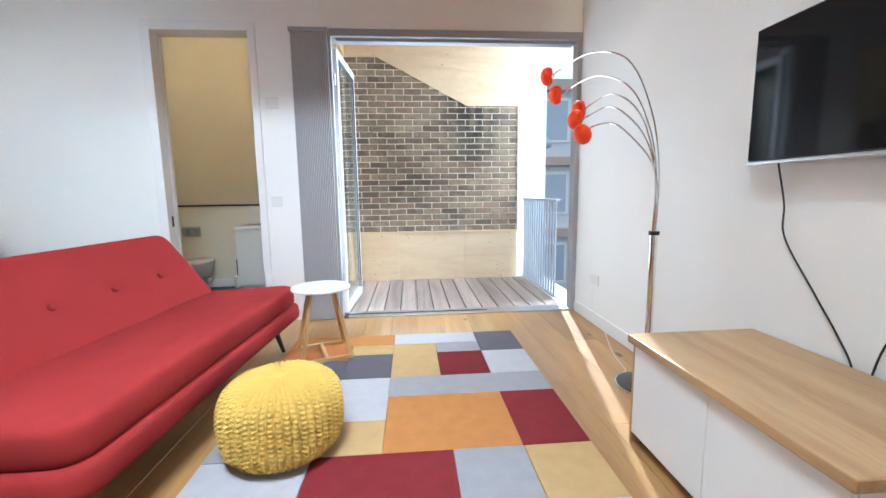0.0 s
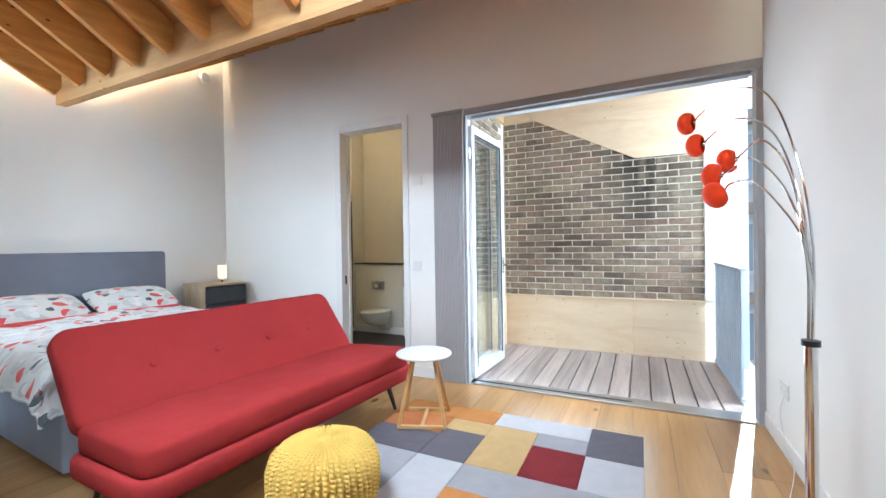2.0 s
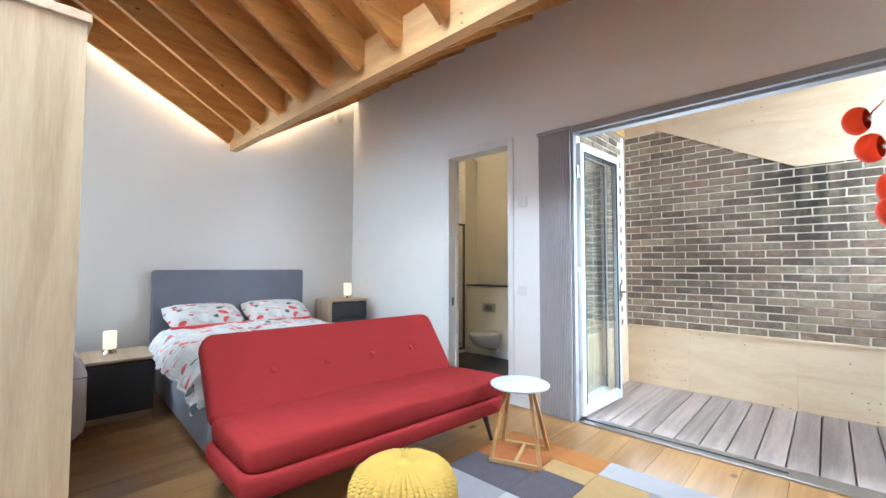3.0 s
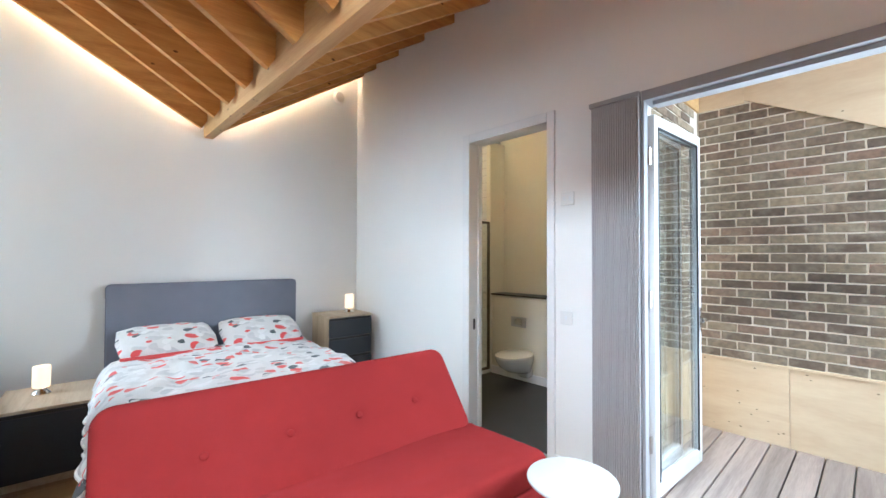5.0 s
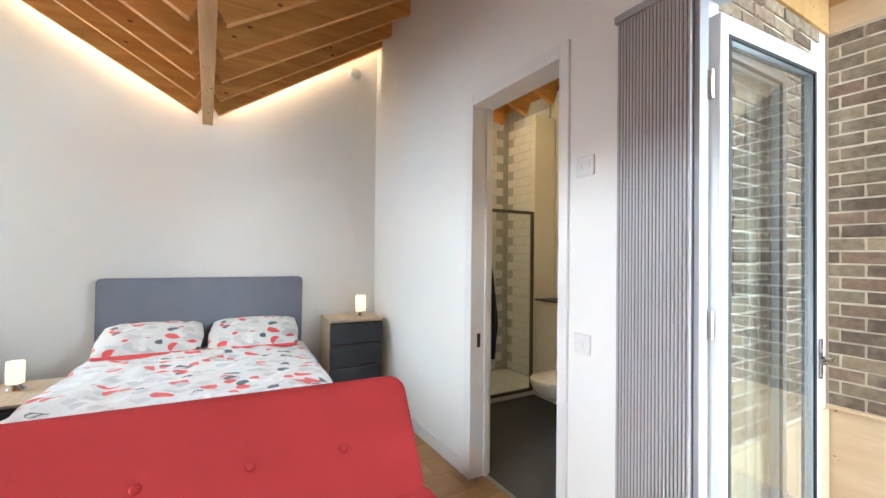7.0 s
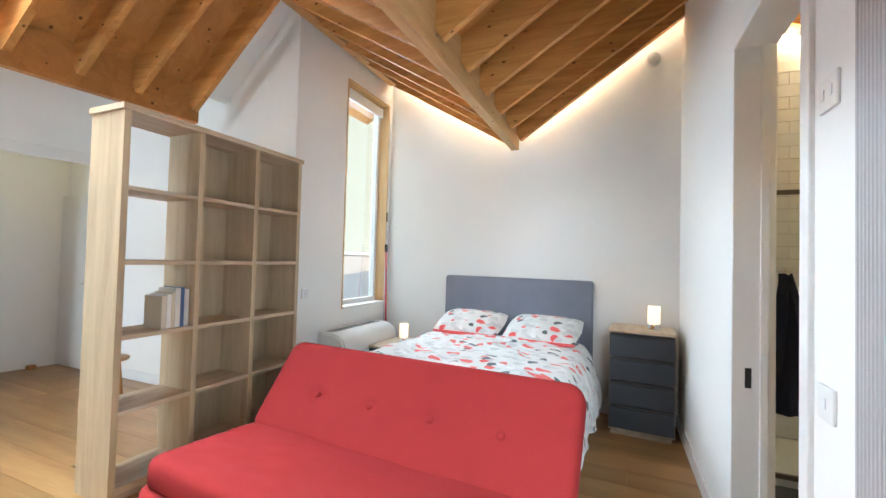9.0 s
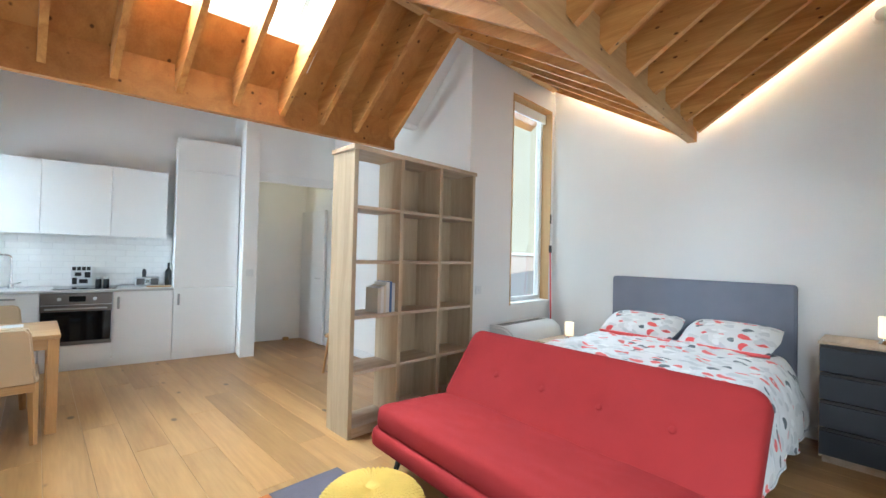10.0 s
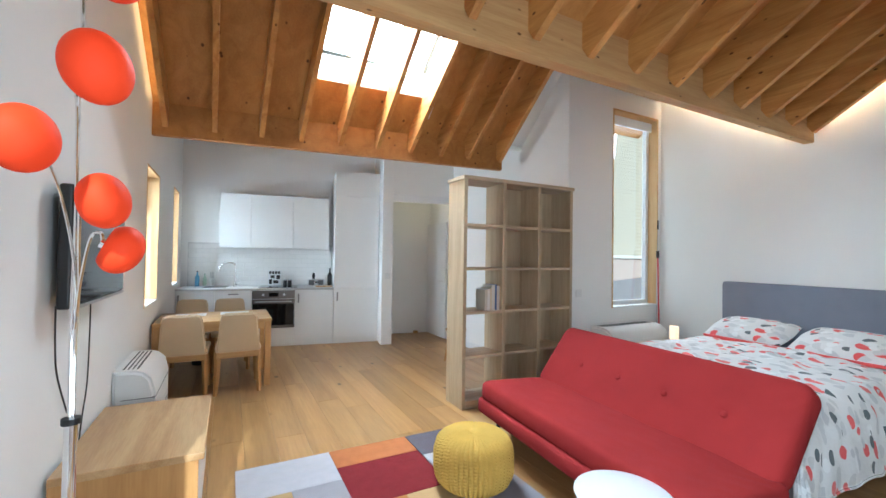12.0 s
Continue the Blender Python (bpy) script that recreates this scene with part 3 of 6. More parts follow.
box(bm, -3.36, V1Y - 0.04, VZ - 0.02, EX, V1Y + 0.04, VZ + 0.27, 0.004)
struct("beam_valley", bm, PINEX, "knotty pine valley beam between two ceiling slopes")
bm = bmesh.new()
a, b = Vector((EX, v2y(EX), 0)), Vector((-1.63, v2y(-1.63), 0))
bar(bm, a + Vector((0, 0, VZ + 0.135)), b + Vector((0, 0, VZ + 0.135)), 0.07, 0.31)
struct("beam_kitchen_valley", bm, PLY, "orange pine valley beam in front of the kitchen")
struct("beam_ridge", B(-3.42, RY - 0.045, RZ - 0.02, EX, RY + 0.045, RZ + 0.24, 0.004), PINEX, "knotty pine ridge beam")

# rooflight: three panes in white linings
rl = thing("skylight", "white-framed rooflight of three glass panes in the ceiling", "skylight")
tagged(rl, kind="structure")
edges = [0.76, 0.36, -0.03, -0.45]
lin = bmesh.new()
for x in (SL[0], SL[1]):
    solid(lin, [south(x, SL[2], 0.02), south(x, SL[3], 0.02), south(x, SL[3], 0.5), south(x, SL[2], 0.5)], (0.02 if x > 0 else -0.02, 0, 0))
part("side_lining", lin, WHITE, rl)
for f, d in ((SL[2], -0.02), (SL[3], 0.02)):
    bm = bmesh.new()
    solid(bm, [south(SL[0], f, RD), south(SL[1], f, RD), south(SL[1], f, 0.5), south(SL[0], f, 0.5)], (0, d, 0))
    part("sill_lining", bm, WHITE, rl)
for k in range(3):
    bm = bmesh.new()
    solid(bm, [south(edges[k] - 0.02, SL[2], 0.44), south(edges[k + 1] + 0.02, SL[2], 0.44), south(edges[k + 1] + 0.02, SL[3], 0.44), south(edges[k] - 0.02, SL[3], 0.44)], (0, 0, 0.008))
    g = part("pane", bm, GLASS, rl)
    g.visible_shadow = False
for k in range(4):
    bm = bmesh.new()
    bar(bm, south(edges[k], SL[2], 0.45), south(edges[k], SL[3], 0.45), 0.05, 0.05)
    part("mullion", bm, UPVC, rl)

# warm light strips in the gap between ceiling and end walls
for nm, pts in (("led_strip_north", [(-3.278, V1Y + 0.1, VZ + 0.21), (-3.125, NY - 0.1, NZ + 0.10)]),
                ("led_strip_south", [(-3.310, V1Y - 0.1, VZ + 0.21), (-3.475, RY + 0.08, RZ + 0.09)]),
                ("led_strip_east", [(EX - 0.03, V1Y + 0.1, VZ + 0.22), (EX - 0.03, NY - 0.05, NZ + 0.15)]),
                ("led_strip_kitchen", [(2.034, V2E + 0.12, VZ + 0.26), (2.034, RY - 0.08, RZ + 0.13)]),
                # the boxing strip is an added, unseen fill over the doorway, brightening the bathroom
                ("led_strip_bathroom", [(-3.14, 5.5, 3.40), (-3.14, 6.55, 3.01)]), ("led_strip_boxing", [(-2.30, NY + 0.17, 3.30), (-0.40, NY + 0.17, 3.30)])):
    bm = bmesh.new()
    bar(bm, pts[0], pts[1], 0.02, 0.012)
    tagged(put(nm.rsplit("_", 1)[0], bm, LEDB if nm.endswith(("bathroom", "boxing")) else LEDK if nm.endswith("kitchen") else LED), "warm white light strip hidden above the wall", "light strip", "cove light strips")

# unseen strip added behind the lintel to brighten the corridor
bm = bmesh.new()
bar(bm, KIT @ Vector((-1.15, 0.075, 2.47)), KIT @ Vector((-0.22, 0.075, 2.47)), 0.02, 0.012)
tagged(put("led_strip", bm, LEDK), "added warm light strip, unseen behind the corridor lintel", "light strip", "cove light strips")

# ---- windows ----
def window(name, label, x0, x1, z0, z1, depth, m):
    """A window in a wall; local x along the wall, y into it (negative is out), lined with timber."""
    w = thing(name, label, "window", m=m)
    tagged(w, kind="structure")
    t = 0.022
    for nm, dims in (("jamb", (x0, -depth, z0, x0 + t, 0.004, z1)), ("jamb", (x1 - t, -depth, z0, x1, 0.004, z1)), ("head", (x0 + t, -depth, z1 - t, x1 - t, 0.004, z1))):
        part(nm, B(*dims, 0.002), PINEZ if nm == "jamb" else PINEX, w, "knotty pine lining")
    part("window_sill", B(x0 + t, -depth, z0, x1 - t, 0.015, z0 + t, 0.003), TRIM, w)
    fr = 0.05
    yb, yf = -depth + 0.02, -depth + 0.08
    bm = bmesh.new()
    box(bm, x0 + t, yb, z0 + t, x0 + t + fr, yf, z1 - t, 0.004)
    box(bm, x1 - t - fr, yb, z0 + t, x1 - t, yf, z1 - t, 0.004)
    box(bm, x0 + t + fr, yb, z0 + t, x1 - t - fr, yf, z0 + t + fr, 0.004)
    box(bm, x0 + t + fr, yb, z1 - t - fr, x1 - t - fr, yf, z1 - t, 0.004)
    part("window_frame", bm, UPVC, w)
    g = part("pane", B(x0 + t + fr, yb + 0.02, z0 + t + fr, x1 - t - fr, yb + 0.028, z1 - t - fr, 0), GLASS, w)
    g.visible_shadow = False
    return w


PINEZ = wood("pine_lining", (0.66, 0.46, 0.23), (0.52, 0.31, 0.13), "z", 10, 0.55, 3.0, 0.1)
wb = window("window_bed", "tall narrow window with pine lining and half-raised blind", B_WIN[0], B_WIN[1], B_WIN[2], B_WIN[3], 0.20, pose(0, BY, 0))
part("blind", B(B_WIN[0] + 0.03, -0.10, 3.12, B_WIN[1] - 0.03, -0.07, 3.24, 0.01), TABW, wb, "rolled white blind")
for a, b, lo, hi in E_WIN:
    window("window_east", "narrow window with pine lining in the east wall", a, b, lo, hi, 0.19, pose(EX, 0, 0, 0, 0, 90))

# ---- bathroom door frame and the balcony opening ----
d = thing("door_bathroom", "white painted door frame of the open bathroom doorway", "door frame")
tagged(d, kind="structure")
part("jamb", B(-1.48, NY - 0.015, 0, -1.405, NY + 0.15, 2.47, 0.004), TRIM, d)
part("jamb", B(-0.66, NY - 0.015, 0, -0.60, NY + 0.15, 2.47, 0.004), TRIM, d)
part("head", B(-1.405, NY - 0.015, 2.40, -0.66, NY + 0.15, 2.47, 0.004), TRIM, d)
part("stop_bead", B(-1.405, NY + 0.09, 0, -1.39, NY + 0.12, 2.40, 0.002), TRIM, d)
part("latch_plate", B(-1.404, NY + 0.035, 0.84, -1.401, NY + 0.06, 0.93, 0.001), BLKP, d, "dark metal latch plate")
part("threshold", B(-1.405, NY + 0.10, -0.03, -0.66, NY + 0.13, 0.004, 0.002), STEEL, d)

o = thing("door_balcony", "grey metal frame of the wide balcony opening", "door frame")
tagged(o, kind="structure")
part("head", B(-0.02, NY - 0.012, 2.37, EX - 0.002, NY + 0.15, 2.43, 0.004), GREYM, o)
part("head_track", B(0.03, NY + 0.03, 2.345, EX - 0.06, NY + 0.11, 2.37, 0.002), GREYM, o)
part("jamb", B(2.07, NY - 0.012, 0, EX - 0.002, NY + 0.10, 2.37, 0.004), GREYM, o)
part("jamb", B(-0.024, NY - 0.012, 0, -0.004, NY + 0.045, 2.37, 0.003), GREYM, o)
part("floor_track", B(0.03, NY - 0.01, -0.03, 2.07, NY + 0.15, 0.012, 0.003), STEEL, o)
part("track_groove", B(0.03, NY + 0.055, 0.0125, 1.30, NY + 0.075, 0.0145, 0), RUBBER, o)

# fluted panel beside the opening
fp = thing("fluted_panel", "grey vertically fluted wall panel beside the balcony opening", "wall panel")
tagged(fp, kind="structure")
part("backing", B(-0.325, NY - 0.018, 0, -0.025, NY - 0.001, 2.40, 0.003), RIBD, fp)
part("top_rail", B(-0.335, NY - 0.034, 2.40, -0.025, NY - 0.001, 2.43, 0.003), GREYM, fp)
rib_me = None
for k in range(21):
    x = -0.322 + k * 0.0142
    if rib_me is None:
        r = part("slat", B(0, NY - 0.029, 0.002, 0.0108, NY - 0.0182, 2.398, 0.002, 1), RIB, fp)
        rib_me = r.data
    else:
        r = new("slat", rib_me)
        r.parent = fp
    r.location.x = x

# folded glazed door leaf standing out over the deck
def leaf(label, x, y0, y1, lean):
    lf = thing("glazed_door", label, "door", "folded balcony doors", pose(x, y0, 0, 0, 0, lean))
    L, t, fr = y1 - y0, 0.027, 0.05
    bm = bmesh.new()
    box(bm, -t, 0, 0.03, t, fr, 2.30, 0.006)
    box(bm, -t, L - fr, 0.03, t, L, 2.30, 0.006)
    part("stile", bm, UPVC, lf)
    bm = bmesh.new()
    box(bm, -t, fr, 0.03, t, L - fr, 0.12, 0.006)
    box(bm, -t, fr, 2.23, t, L - fr, 2.30, 0.006)
    part("rail", bm, UPVC, lf)
    bm = bmesh.new()
    for s in (-1, 1):
        box(bm, s * (t + 0.001), fr - 0.002, 0.118, s * (t - 0.006), fr + 0.014, 2.232, 0)
        box(bm, s * (t + 0.001), L - fr - 0.014, 0.118, s * (t - 0.006), L - fr + 0.002, 2.232, 0)
        box(bm, s * (t + 0.001), fr + 0.014, 2.218, s * (t - 0.006), L - fr - 0.014, 2.232, 0)
    part("gasket", bm, RUBBER, lf)
    for xx in (-0.012, 0.012):
        g = part("pane", B(xx - 0.003, fr, 0.12, xx + 0.003, L - fr, 2.23, 0), GLASS, lf)
        g.visible_shadow = False
    return lf


lf = leaf("white aluminium glazed door leaf folded open over the deck", 0.002, NY + 0.06, NY + 0.80, -3.3)
h = part("handle", tube(bmesh.new(), [(0.027, 0.715, 1.02), (0.075, 0.705, 1.02), (0.08, 0.64, 1.02), (0.08, 0.60, 1.02)], 0.009, 8), CHROME, lf, "chrome lever handle", True)
part("handle_plate", B(0.027, 0.70, 0.93, 0.035, 0.73, 1.10, 0.003), CHROME, lf)
for z in (0.35, 1.2, 2.05):
    part("hinge", tube(bmesh.new(), [(0.0, -0.012, z - 0.05), (0.0, -0.012, z + 0.05)], 0.011, 8), STEEL, lf)
leaf("white aluminium glazed door leaf folded against the reveal", -0.085, NY + 0.16, NY + 0.80, 0.0)

# skirting boards
for nm, dims in (("north", (wx(NY) + 0.01, NY - 0.014, 0, -1.48, NY - 0.001, 0.10)), ("pier", (-0.60, NY - 0.014, 0, -0.34, NY - 0.001, 0.10)),
                 ("bed_window", (-3.58, BY + 0.001, 0, AX - 0.001, BY + 0.014, 0.10)), ("inner_west", (AX + 0.001, -1.3, 0, AX + 0.014, 1.75, 0.10)), ("east", (EX - 0.014, -1.4, 0, EX - 0.001, NY - 0.015, 0.10))):
    struct("baseboard_" + nm, B(*dims, 0.003), TRIM, "white painted skirting board")
bm = prism([(wx(2.08), 2.08), (wx(5.24), 5.24), (wx(5.24) + 0.014, 5.24), (wx(2.08) + 0.014, 2.08)], "z", 0, 0.1)
struct("baseboard_west", bm, TRIM, "white painted skirting board")

# ---- living room ----
def sofa():
    s = thing("sofa_bed", "coral red felt sofa bed with buttoned back and black legs", "sofa", m=pose(-0.645, 3.715, 0, 0, 0, -4.0))
    L = 1.84
    h = L / 2

    def cushion(w, d, t, r, crown=0.0, wrinkle=0.0, dimples=()):
        """A stuffed pad d by w by t about its middle, corners of radius r, with folds and button dimples."""
        e = t / 2

        def steps(half, n):
            rim = [half - r + r * math.sin(math.pi / 2 * k / 8) for k in range(1, 9)]
            mid = [(half - r) * (2 * k / n - 1) for k in range(n + 1)]
            return [-q for q in reversed(rim)] + mid + rim
        us, vs = steps(d / 2, 22), steps(w / 2, 64)
        bm = bmesh.new()
        for s in (1, -1):
            rows = []
            for u in us:
                row = []
                for v in vs:
                    p, q = (abs(u) - d / 2 + r) / r, (abs(v) - w / 2 + r) / r
                    x, y = u, v
                    if p > 0 and q > 0:
                        pp, qq = p * math.sqrt(1 - q * q / 2), q * math.sqrt(1 - p * p / 2)
                        x = math.copysign(d / 2 - r + r * pp, u)
                        y = math.copysign(w / 2 - r + r * qq, v)
                        edge = r * (1 - min(math.hypot(pp, qq), 1))
                    else:
                        edge = min(d / 2 - abs(u), w / 2 - abs(v))
                    k = min(edge / e, 1)
                    z = e * max(0, 1 - (1 - k) ** 3.6) ** (1 / 3.6)
                    if s > 0:
                        z += crown * (1 - (2 * u / d) ** 2) * (1 - (2 * v / w) ** 4)
                        z += k * wrinkle * (noise.noise((u * 5, v * 3, 2.0)) + 0.5 * noise.noise((u * 16, v * 9, 5.0)))
                        near = max(0.0, 1 - (w / 2 - abs(v)) / 0.22)
                        z += k * wrinkle * 1.6 * near * noise.noise((u * 22 + v * 14, v * 3, 9.0))
                        for bx, by in dimples:
                            z -= 0.014 * math.exp(-((u - bx) ** 2 + (v - by) ** 2) / 0.0011) + 0.006 * math.exp(-((u - bx) ** 2 * 0.3 + (v - by) ** 2) / 0.01)
                    row.append(bm.verts.new((x, y, z * s)))
                rows.append(row)
            for a, b in zip(rows, rows[1:]):
                for n in range(len(vs) - 1):
                    f = (a[n], b[n], b[n + 1], a[n + 1])
                    bm.faces.new(f if s > 0 else f[::-1])
        bmesh.ops.remove_doubles(bm, verts=bm.verts, dist=0.0004)
        return bm
    spots = [(0.02, (k - 1.5) * 0.36 + 0.02) for k in range(4)]
    seat = cushion(L - 0.03, 0.655, 0.14, 0.085, 0.008, 0.007)
    bmesh.ops.transform(seat, matrix=pose(0.045, 0, 0.376, 0, -3, 0), verts=seat.verts)
    part("seat_cushion", seat, RED, s, smooth=True)
    lean = pose(-0.395, -0.015, 0.59, 0, 53, 0)
    back = cushion(L - 0.05, 0.56, 0.12, 0.085, 0.008, 0.003, spots)
    bmesh.ops.transform(back, matrix=lean, verts=back.verts)
    bk = part("backrest", back, RED, s, smooth=True)
    for bx, by in spots:
        bm = bmesh.new()
        lathe(bm, [(0.0, 0.009), (0.014, 0.007), (0.019, 0.0), (0.016, -0.007), (0.0, -0.009)][::-1], 14)
        bmesh.ops.transform(bm, matrix=lean @ pose(bx, by, 0.058), verts=bm.verts)
        part("button", bm, RED, bk, smooth=True)
    base = cushion(L + 0.02, 0.70, 0.11, 0.09, 0.0, 0.002)
    bmesh.ops.transform(base, matrix=pose(0.045, 0, 0.262, 0, -3, 0), verts=base.verts)
    part("base", base, RED, s, smooth=True)
    part("seam", tube(bmesh.new(), [(0.346, -h + 0.08, 0.322), (0.346, h - 0.08, 0.322)], 0.005, 6), REDSEAM, s)
    for x, sx in ((0.24, 0.05), (-0.30, -0.05)):
        for y in (-h + 0.16, h - 0.16):
            part("leg", tube(bmesh.new(), [(x + sx, y * 1.05, 0.0), (x, y, 0.22)], [0.012, 0.022], 12), BLACK, s, smooth=True)


sofa()


def pouf():
    p = thing("pouf", "round mustard yellow chunky knitted pouf", "pouf", m=pose(0.05, 3.34, 0.012))
    line = []
    for i in range(401):
        a = -0.5 * math.pi + math.pi * i / 400
        c, s_ = max(math.cos(a), 0.0), math.sin(a)
        line.append(Vector((0.242 * c ** 0.5, 0.166 + 0.166 * math.copysign(abs(s_) ** 0.62, s_))))
    run = [0.0]
    for a, b in zip(line, line[1:]):
        run.append(run[-1] + (b - a).length)
    rows, stitch = 148, 25
    seg = stitch * 2 * 5
    bm = bmesh.new()
    rings = []
    k = 0
    for i in range(rows + 1):
        d = run[-1] * i / rows
        while k < 399 and run[k + 1] < d:
            k += 1
        f = (d - run[k]) / max(run[k + 1] - run[k], 1e-9)
        q = line[k].lerp(line[k + 1], min(max(f, 0), 1))
        ring = []
        for n in range(seg):
            th = 2 * math.pi * n / seg
            col = n // 5
            u = abs(math.sin(th * stitch)) ** 0.75
            v = abs(math.sin(i * math.pi / 4 + (math.pi / 2 if col % 2 else 0) + 0.5 * math.sin(th * stitch))) ** 0.7
            b = 0.021 * (u * v - 0.35) * min(1, q.x / 0.12)
            b += 0.004 * noise.noise((math.cos(th) * 5, math.sin(th) * 5, q.y * 14))
            r = max(q.x + b, 0.001)
            lift = b * 0.7 * (1 if q.y > 0.166 else -0.2) * max(0.0, 1 - q.x / 0.242)
            ring.append(bm.verts.new((r * math.cos(th), r * math.sin(th), max(q.y + lift, 0))))
        rings.append(ring)
    for a, b in zip(rings, rings[1:]):
        for n in range(seg):
            bm.faces.new((a[n], a[(n + 1) % seg], b[(n + 1) % seg], b[n]))
    part("knitted_cover", bm, YELLOW, p, smooth=True)
    part("centre_knot", lathe(bmesh.new(), [(0.03, 0.322), (0.034, 0.330), (0.026, 0.338), (0.004, 0.341)], 18), YELLOW, p, "gathered knot of yarn", True)


pouf()


def side_table():
    t = thing("side_table", "round white side table on slanted oak legs", "side table", m=pose(0.0, 4.40, 0.012, 0, 0, 20))
    part("tabletop", lathe(bmesh.new(), [(0.186, 0.455), (0.192, 0.459), (0.194, 0.464), (0.192, 0.470), (0.186, 0.473)], 48), TABW, t, smooth=True)
    part("apron", B(-0.10, -0.012, 0.430, 0.10, 0.012, 0.4548, 0.003), OAKX, t)
    for sx in (-1, 1):
        for sy in (-1, 1):
            bm = bmesh.new()
            bar(bm, (sx * 0.155, sy * 0.15, 0.012), (sx * 0.075, sy * 0.035, 0.446), 0.022, 0.022, (0, 1, 0))
            part("leg", bm, OAKZ, t)
    for sy in (-1, 1):
        part("foot_rail", B(-0.165, sy * 0.15 - 0.011, 0.0, 0.165, sy * 0.15 + 0.011, 0.024, 0.003), OAKX, t)
    part("stretcher", B(-0.011, -0.139, 0.001, 0.011, 0.139, 0.023, 0.003), OAKX, t)


side_table()


def rug():
    r = thing("rug", "patchwork rug of crimson, orange, tan and grey blocks", "rug")
    X = (-0.26, 0.18, 0.47, 0.77, 1.075, 1.375)
    blocks = ((X[0], X[2], 4.51, 4.72, "orange"), (X[2], X[4], 4.51, 4.72, "pale"), (X[4], X[5], 4.335, 4.72, "slate"),
              (X[0], X[1], 4.26, 4.51, "brown"), (X[1], X[2], 4.34, 4.51, "tan"), (X[2], X[3], 3.98, 4.51, "tan"), (X[3], X[4], 4.34, 4.51, "grey"),
              (X[0], X[1], 3.98, 4.26, "slate"), (X[1], X[2], 3.98, 4.34, "slate"), (X[3], X[4], 3.98, 4.34, "red"), (X[4], X[5], 3.98, 4.335, "pale"),
              (X[2], X[5], 3.745, 3.98, "grey"), (X[1], X[2], 3.52, 3.98, "pale"), (X[0], X[1], 3.26, 3.98, "grey"),
              (X[2], X[4], 3.26, 3.745, "orange"), (X[4], X[5], 3.26, 3.745, "red"), (X[1], X[2], 3.26, 3.52, "tan"),
              (X[0], X[1], 2.86, 3.26, "pale"), (X[1], X[3], 2.78, 3.26, "red"), (X[3], X[4], 2.93, 3.26, "grey"), (X[4], X[5], 2.93, 3.26, "tan"),
              (X[3], X[5], 2.53, 2.93, "pale"), (X[1], X[3], 2.53, 2.78, "brown"), (X[0], X[1], 2.53, 2.86, "slate"))
    for x0, x1, y0, y1, c in blocks:
        part("patch", B(x0 + 0.0008, y0 + 0.0008, 0.0, x1 - 0.0008, y1 - 0.0008, 0.012, 0.003, 2), RUGC[c], r)


rug()


